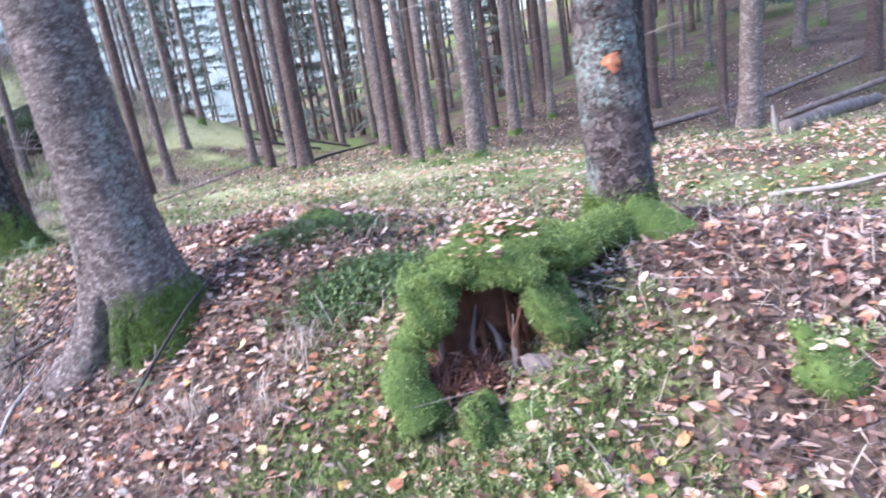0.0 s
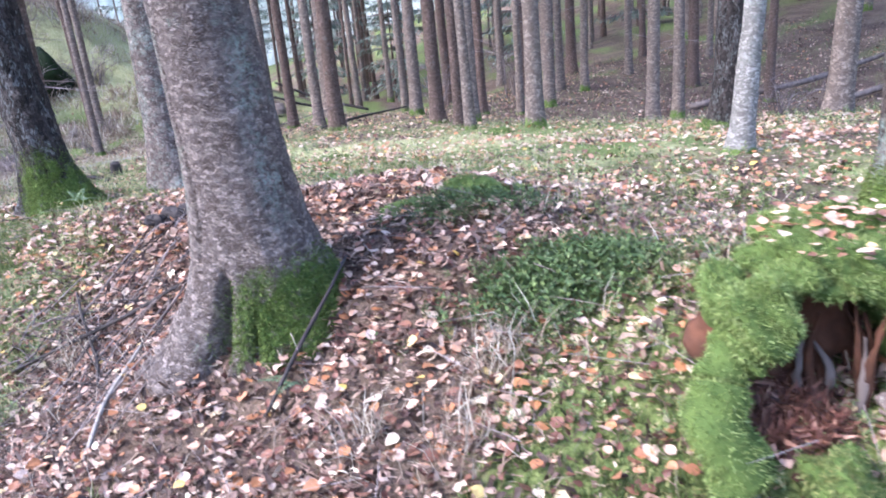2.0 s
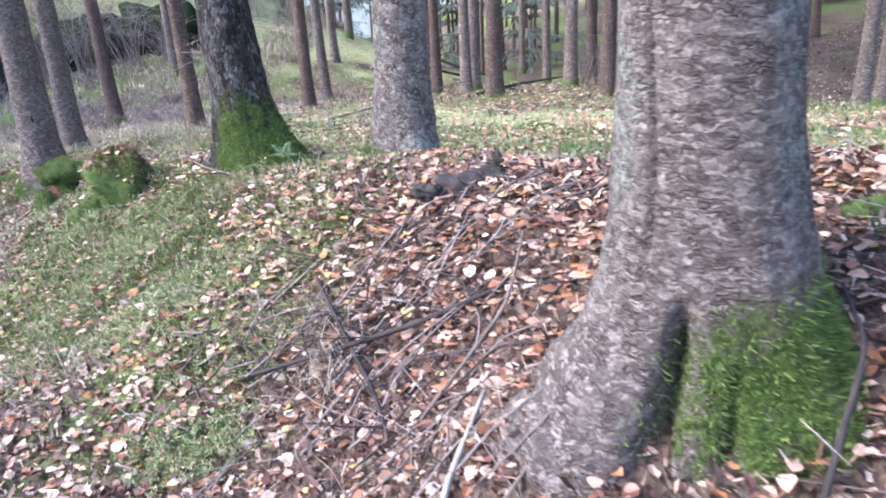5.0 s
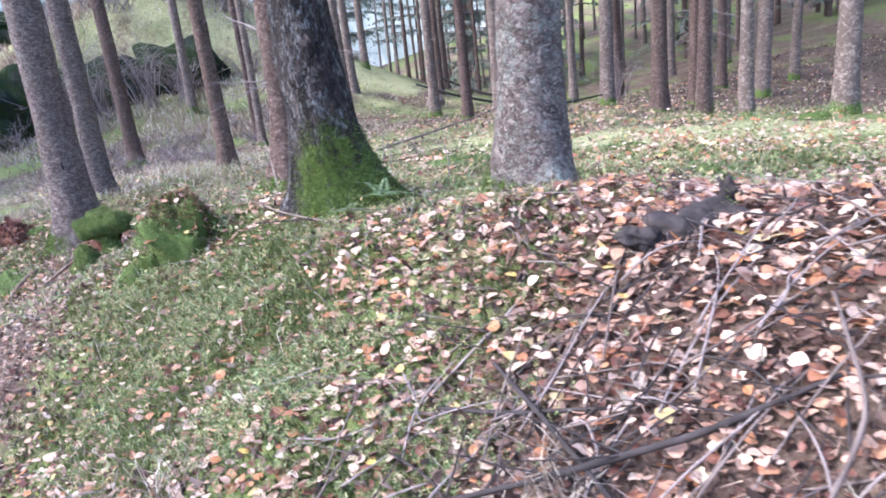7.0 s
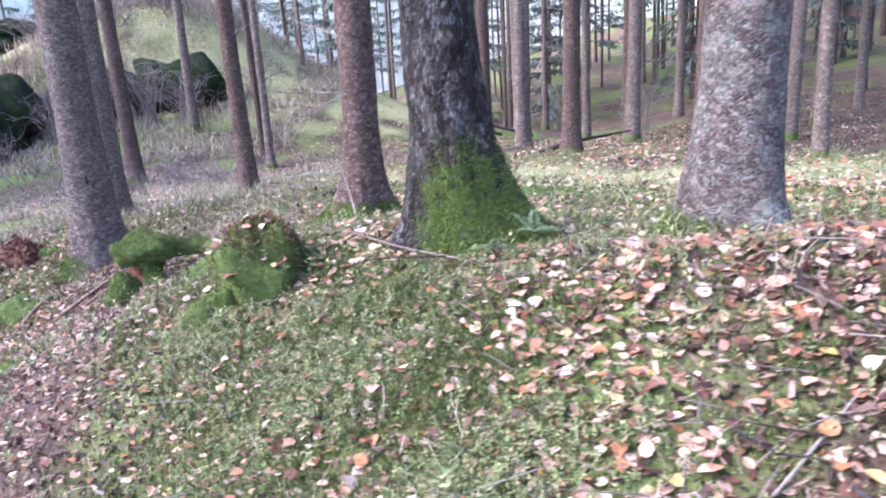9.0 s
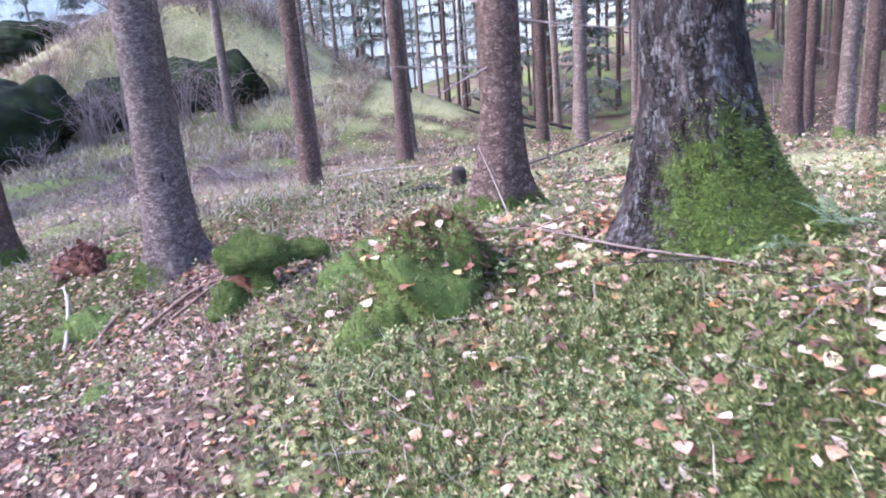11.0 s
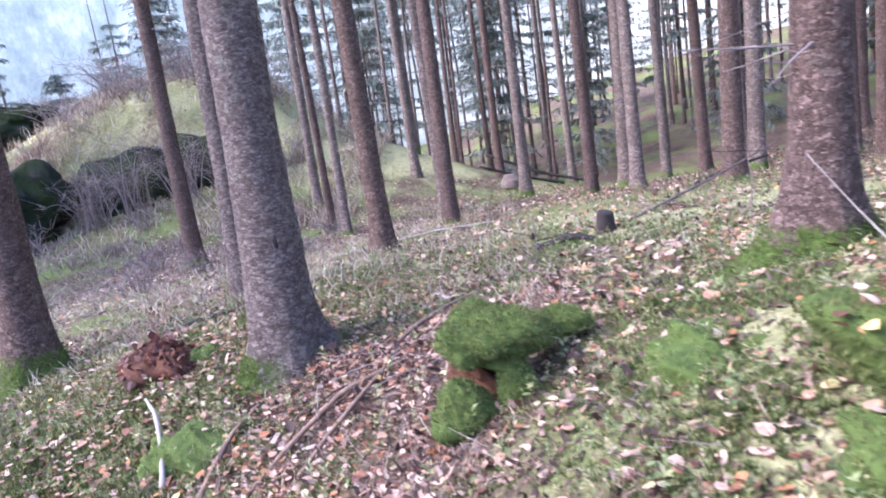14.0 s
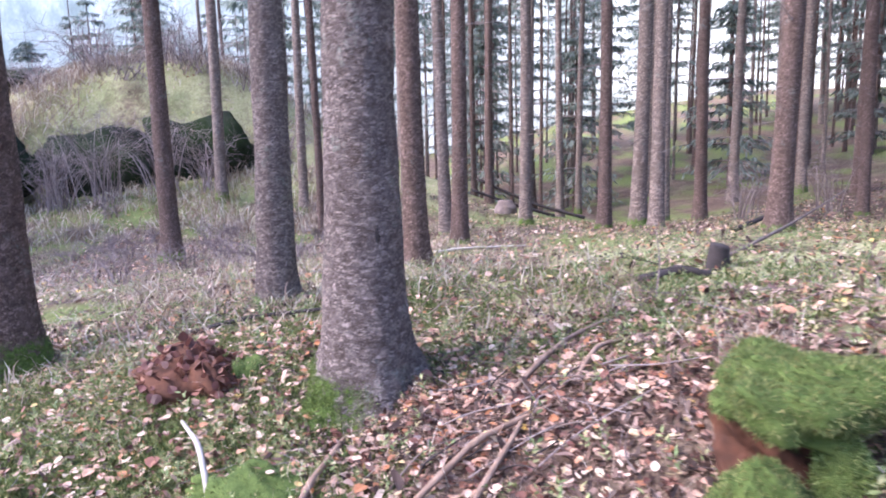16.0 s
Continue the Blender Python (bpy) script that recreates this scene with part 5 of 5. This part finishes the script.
herb_far = spots(14000, (-16, 12, 4.5, 26), lambda x, y: np.clip(0.15 + gold_cover(x, y) + 0.4 * rough(x, y, 1.2, 56), 0, 1), 4)
top_sets = []
for k, top in enumerate(HUMMOCK_TOPS):
    n = 130 if k == 0 else 30
    pick = top[RNG.integers(0, len(top), n)] + RNG.normal(0, 0.01, (n, 3))
    top_sets.append(scatter(HERB_SHAPE, HERB_FACES, pick, turn_matrices(RNG.uniform(0, 6.3, n), RNG.normal(0, 0.5, n), RNG.normal(0, 0.5, n)), RNG.uniform(0.03, 0.055, n)))
stuff("bilberry_carpet", "low bilberry and herb plants, green turning yellow and brown", *joined(top_sets + [lay(herb_near, HERB_SHAPE, HERB_FACES, (0.026, 0.056), 21, (0, 0.005), 0.3), lay(herb_far, HERB_SHAPE, HERB_FACES, (0.05, 0.12), 22, (0, 0.005), 0.3)]), HERB, "low plants")

straw = [(-0.012, 0, -0.05), (0.012, 0, -0.05), (0.02, 0.25, 0.6), (0.0, 0.25, 0.6), (0.03, 0.75, 0.85)]
STRAW_FACES = [(0, 1, 2), (0, 2, 3), (3, 2, 4)]
straw_spots = spots(16000, (-12, 8, 0.8, 20), lambda x, y: np.clip(rough(x, y, 1.0, 91) * 1.6 - 0.5, 0, 1) * np.clip(0.25 + strip(x, y), 0, 1), 6)
tufts = np.concatenate([np.array(c) + RNG.normal(0, 0.06, (n, 2)) for c, n in (((-0.61, 2.72), 110), ((-1.05, 2.55), 60), ((-2.6, 3.9), 90), ((-0.75, 2.45), 80), ((-5.6, 8.1), 90), ((-3.9, 4.35), 60))])
stuff("dry_grass", "dry brown and straw-coloured stems and grass", *joined([lay(straw_spots, straw, STRAW_FACES, (0.05, 0.16), 23, (0, 0.004), 0.5), lay(tufts, straw, STRAW_FACES, (0.10, 0.2), 24, (0, 0.004), 0.4)]), DRY, "dry grass")

hill_spots = spots(42000, (-26, -9, 20, 33), lambda x, y: np.clip(rough(x, y, 1.5, 93) * 1.7 - 0.45, 0, 1), 16)
stuff("hill_grass", "pale dry grass and stems on the hill", *lay(hill_spots, [(x * 2.5, y, z) for x, y, z in straw], STRAW_FACES, (0.12, 0.40), 28, (0, 0.004), 0.5), DRY, "dry grass")

hollow_spots = spots(15000, (-15, -5.5, 9.5, 21), lambda x, y: np.clip(rough(x, y, 1.2, 95) * 1.8 - 0.5, 0, 1), 20)
stuff("hollow_grass", "pale dry grass and thin stems in the hollow", *lay(hollow_spots, [(x * 2.2, y, z) for x, y, z in straw], STRAW_FACES, (0.06, 0.20), 32, (0, 0.004), 0.6), DRY, "dry grass")

stick_v, stick_f = tube([(0, 0, 0), (0.07, 0.3, 0.05), (0.02, 0.65, 0.02), (0.13, 1.0, 0.05)], [0.007, 0.007, 0.005, 0.002], 4, steps=1)
stick_spots = spots(5200, (-11, 7, 0.8, 16), lambda x, y: np.clip(0.2 + leaf_cover(x, y), 0, 1) * np.clip(0.2 + strip(x, y), 0, 1), 7)
stuff("fallen_twigs", "thin brown and grey twigs strewn over the litter", *lay(stick_spots, stick_v, stick_f, (0.08, 0.30), 25, (0.006, 0.03), 0.12), TWIG, "twigs")


def plant_clump(name, label, category, x, y, count, spread, size, material, seed, group):
    """A dense low clump of leafy stems."""
    rng_ = np.random.default_rng(seed)
    p = np.stack([rng_.normal(0, spread[0], count), rng_.normal(0, spread[1], count)], 1)
    z0 = float(height(x, y))
    z = height(p[:, 0] + x, p[:, 1] + y) - z0
    root = thing(name, label, category, (x, y, z0), group)
    turns, sizes = turn_matrices(rng_.uniform(0, 6.3, count), rng_.normal(0, 0.4, count), rng_.normal(0, 0.4, count)), rng_.uniform(*size, count)
    sprig = (np.arctan2(p[:, 1], p[:, 0]) / 6.284 * 10 + 5).astype(int)
    for k in range(10):
        if (sprig == k).any():
            v, f = scatter(HERB_SHAPE, HERB_FACES, np.column_stack([p, z])[sprig == k], turns[sprig == k], sizes[sprig == k])
            tagged(part("leafy_sprig", mesh_of("leafy_sprig", v, f, material), root), kind="stuff")


DARK_HERB = blade_material("dark_evergreen_leaves", (0.0, (0.022, 0.045, 0.014)), (0.6, (0.05, 0.095, 0.028)), (1.0, (0.12, 0.17, 0.05)))
for k, (x, y, n, sx, sy, lo, hi) in enumerate([(-0.36, 2.95, 520, 0.16, 0.09, 0.07, 0.14), (-0.62, 3.62, 260, 0.16, 0.08, 0.05, 0.10), (-3.05, 3.75, 220, 0.12, 0.08, 0.05, 0.10), (-3.6, 4.7, 420, 0.25, 0.15, 0.05, 0.10),
                                               (-4.2, 5.4, 420, 0.28, 0.18, 0.05, 0.10), (-4.9, 6.05, 240, 0.16, 0.12, 0.05, 0.10), (-2.95, 4.25, 260, 0.2, 0.12, 0.04, 0.08)]):
    plant_clump("bilberry_shrub", "dense low clump of dark green bilberry leaves on the bank", "shrub", x, y, n * 3, (sx, sy), (lo * 0.55, hi * 0.6), DARK_HERB if k in (0, 1) else HERB, 600 + k, "bilberry clumps")


def fern(x, y, lift, seed, fronds=5, size=0.13):
    rng_ = np.random.default_rng(seed)
    root = thing("fern", "small pale green fern growing at the mossy foot of a trunk", "fern", on(x, y, lift), "ferns")
    for k in range(fronds):
        sets = []
        for i in range(9):
            s = (i + 1) / 10
            for side in (-1, 1):
                ln = 0.30 * (1 - s) + 0.05
                b = np.array([0, s, 0.5 * s - 0.45 * s * s])
                sets.append((np.array([b, b + (side * ln * 0.5, 0.10, 0.0), b + (side * ln, 0.12, -0.02), b + (side * ln * 0.5, 0.0, 0.0)]), np.array([(0, 1, 2), (0, 2, 3)])))
        v, f = joined(sets)
        part("frond", mesh_of("frond", v * size, f, FERN), root, at=pose(0, 0, 0, rz=k * 360 / fronds + rng_.uniform(-20, 20), rx=rng_.uniform(-10, 25)))


fern(-3.35, 5.92, 0.10, 1)
fern(-3.52, 5.86, 0.05, 2, 4, 0.11)
fern(-1.32, 2.92, 0.0, 3, 4, 0.12)
fern(-3.0, 7.2, 0.0, 4, 4, 0.14)

crumb = [(-0.2, 0, 0), (0.2, 0.1, 0.05), (0.15, 1.0, 0.02), (-0.15, 0.9, 0.06)]
crumb_spots = spots(90000, BOX, lambda x, y: np.clip(1.1 - moss_cover(x, y), 0.1, 1) * strip(x, y), 8)
stuff("needle_litter", "small brown crumbs of bark, leaf and needles", *lay(crumb_spots, crumb, [(0, 1, 2), (0, 2, 3)], (0.016, 0.052), 26, (0.004, 0.022), 0.5), CRUMB, "litter")

needle = [(-0.04, 0, 0), (0.04, 0, 0), (0.03, 1.0, 0.08)]
needle_spots = spots(90000, BOX, lambda x, y: np.clip(1.1 - 0.8 * moss_cover(x, y), 0.1, 1) * strip(x, y) ** 2, 18)
stuff("fallen_needles", "thin brown spruce needles and fine stalks on the litter", *lay(needle_spots, needle, [(0, 1, 2)], (0.02, 0.07), 30, (0.006, 0.03), 0.3), CRUMB, "litter")

scrap_spots = spots(22000, BOX, lambda x, y: np.clip(leaf_cover(x, y) + 0.1, 0, 1) * strip(x, y), 17)
stuff("brown_leaf_scraps", "small torn brown and purple scraps of old leaves", *lay(scrap_spots, folded, LEAF_FACES, (0.018, 0.04), 29, (0.003, 0.016), 0.5), LEAF_RED, "litter")
crumb_far = spots(30000, (-17, 13, 7, 27), lambda x, y: np.clip(1.1 - moss_cover(x, y), 0.1, 1), 9)
stuff("far_litter", "brown litter of twigs, needles and leaves between the far trunks", *lay(crumb_far, crumb, [(0, 1, 2), (0, 2, 3)], (0.03, 0.09), 27, (0.0, 0.03), 0.5), CRUMB, "litter")

# ---- single leaves nearest the walk ----
LEAF_ONE = Nodes("single_birch_leaves", 0.45, 0.3)
one_colour = LEAF_ONE.ramp(LEAF_ONE.each(), *LEAF_STOPS)
one_colour = LEAF_ONE.mix(LEAF_ONE.ramp(LEAF_ONE.noise(9, 3), (0.4, (0.0,)), (0.75, (0.45,))), one_colour, (0.16, 0.08, 0.04))
LEAF_ONE.done(one_colour)
leaf_meshes = [mesh_of("leaf", s, LEAF_FACES, LEAF_ONE.m) for s in (LEAF_SHAPE, flat_leaf, folded)]
rng = np.random.default_rng(33)
for k, i in enumerate(single):
    x, y = leaf_spots[i]
    s = rng.uniform(0.026, 0.052)
    part("leaf", leaf_meshes[k % 3], ground, at=pose(x, y, float(height(x, y)) + rng.uniform(0.004, 0.02), rng.normal(0, 15), rng.normal(0, 15), rng.uniform(0, 360)) @ Matrix.Scale(s, 4))
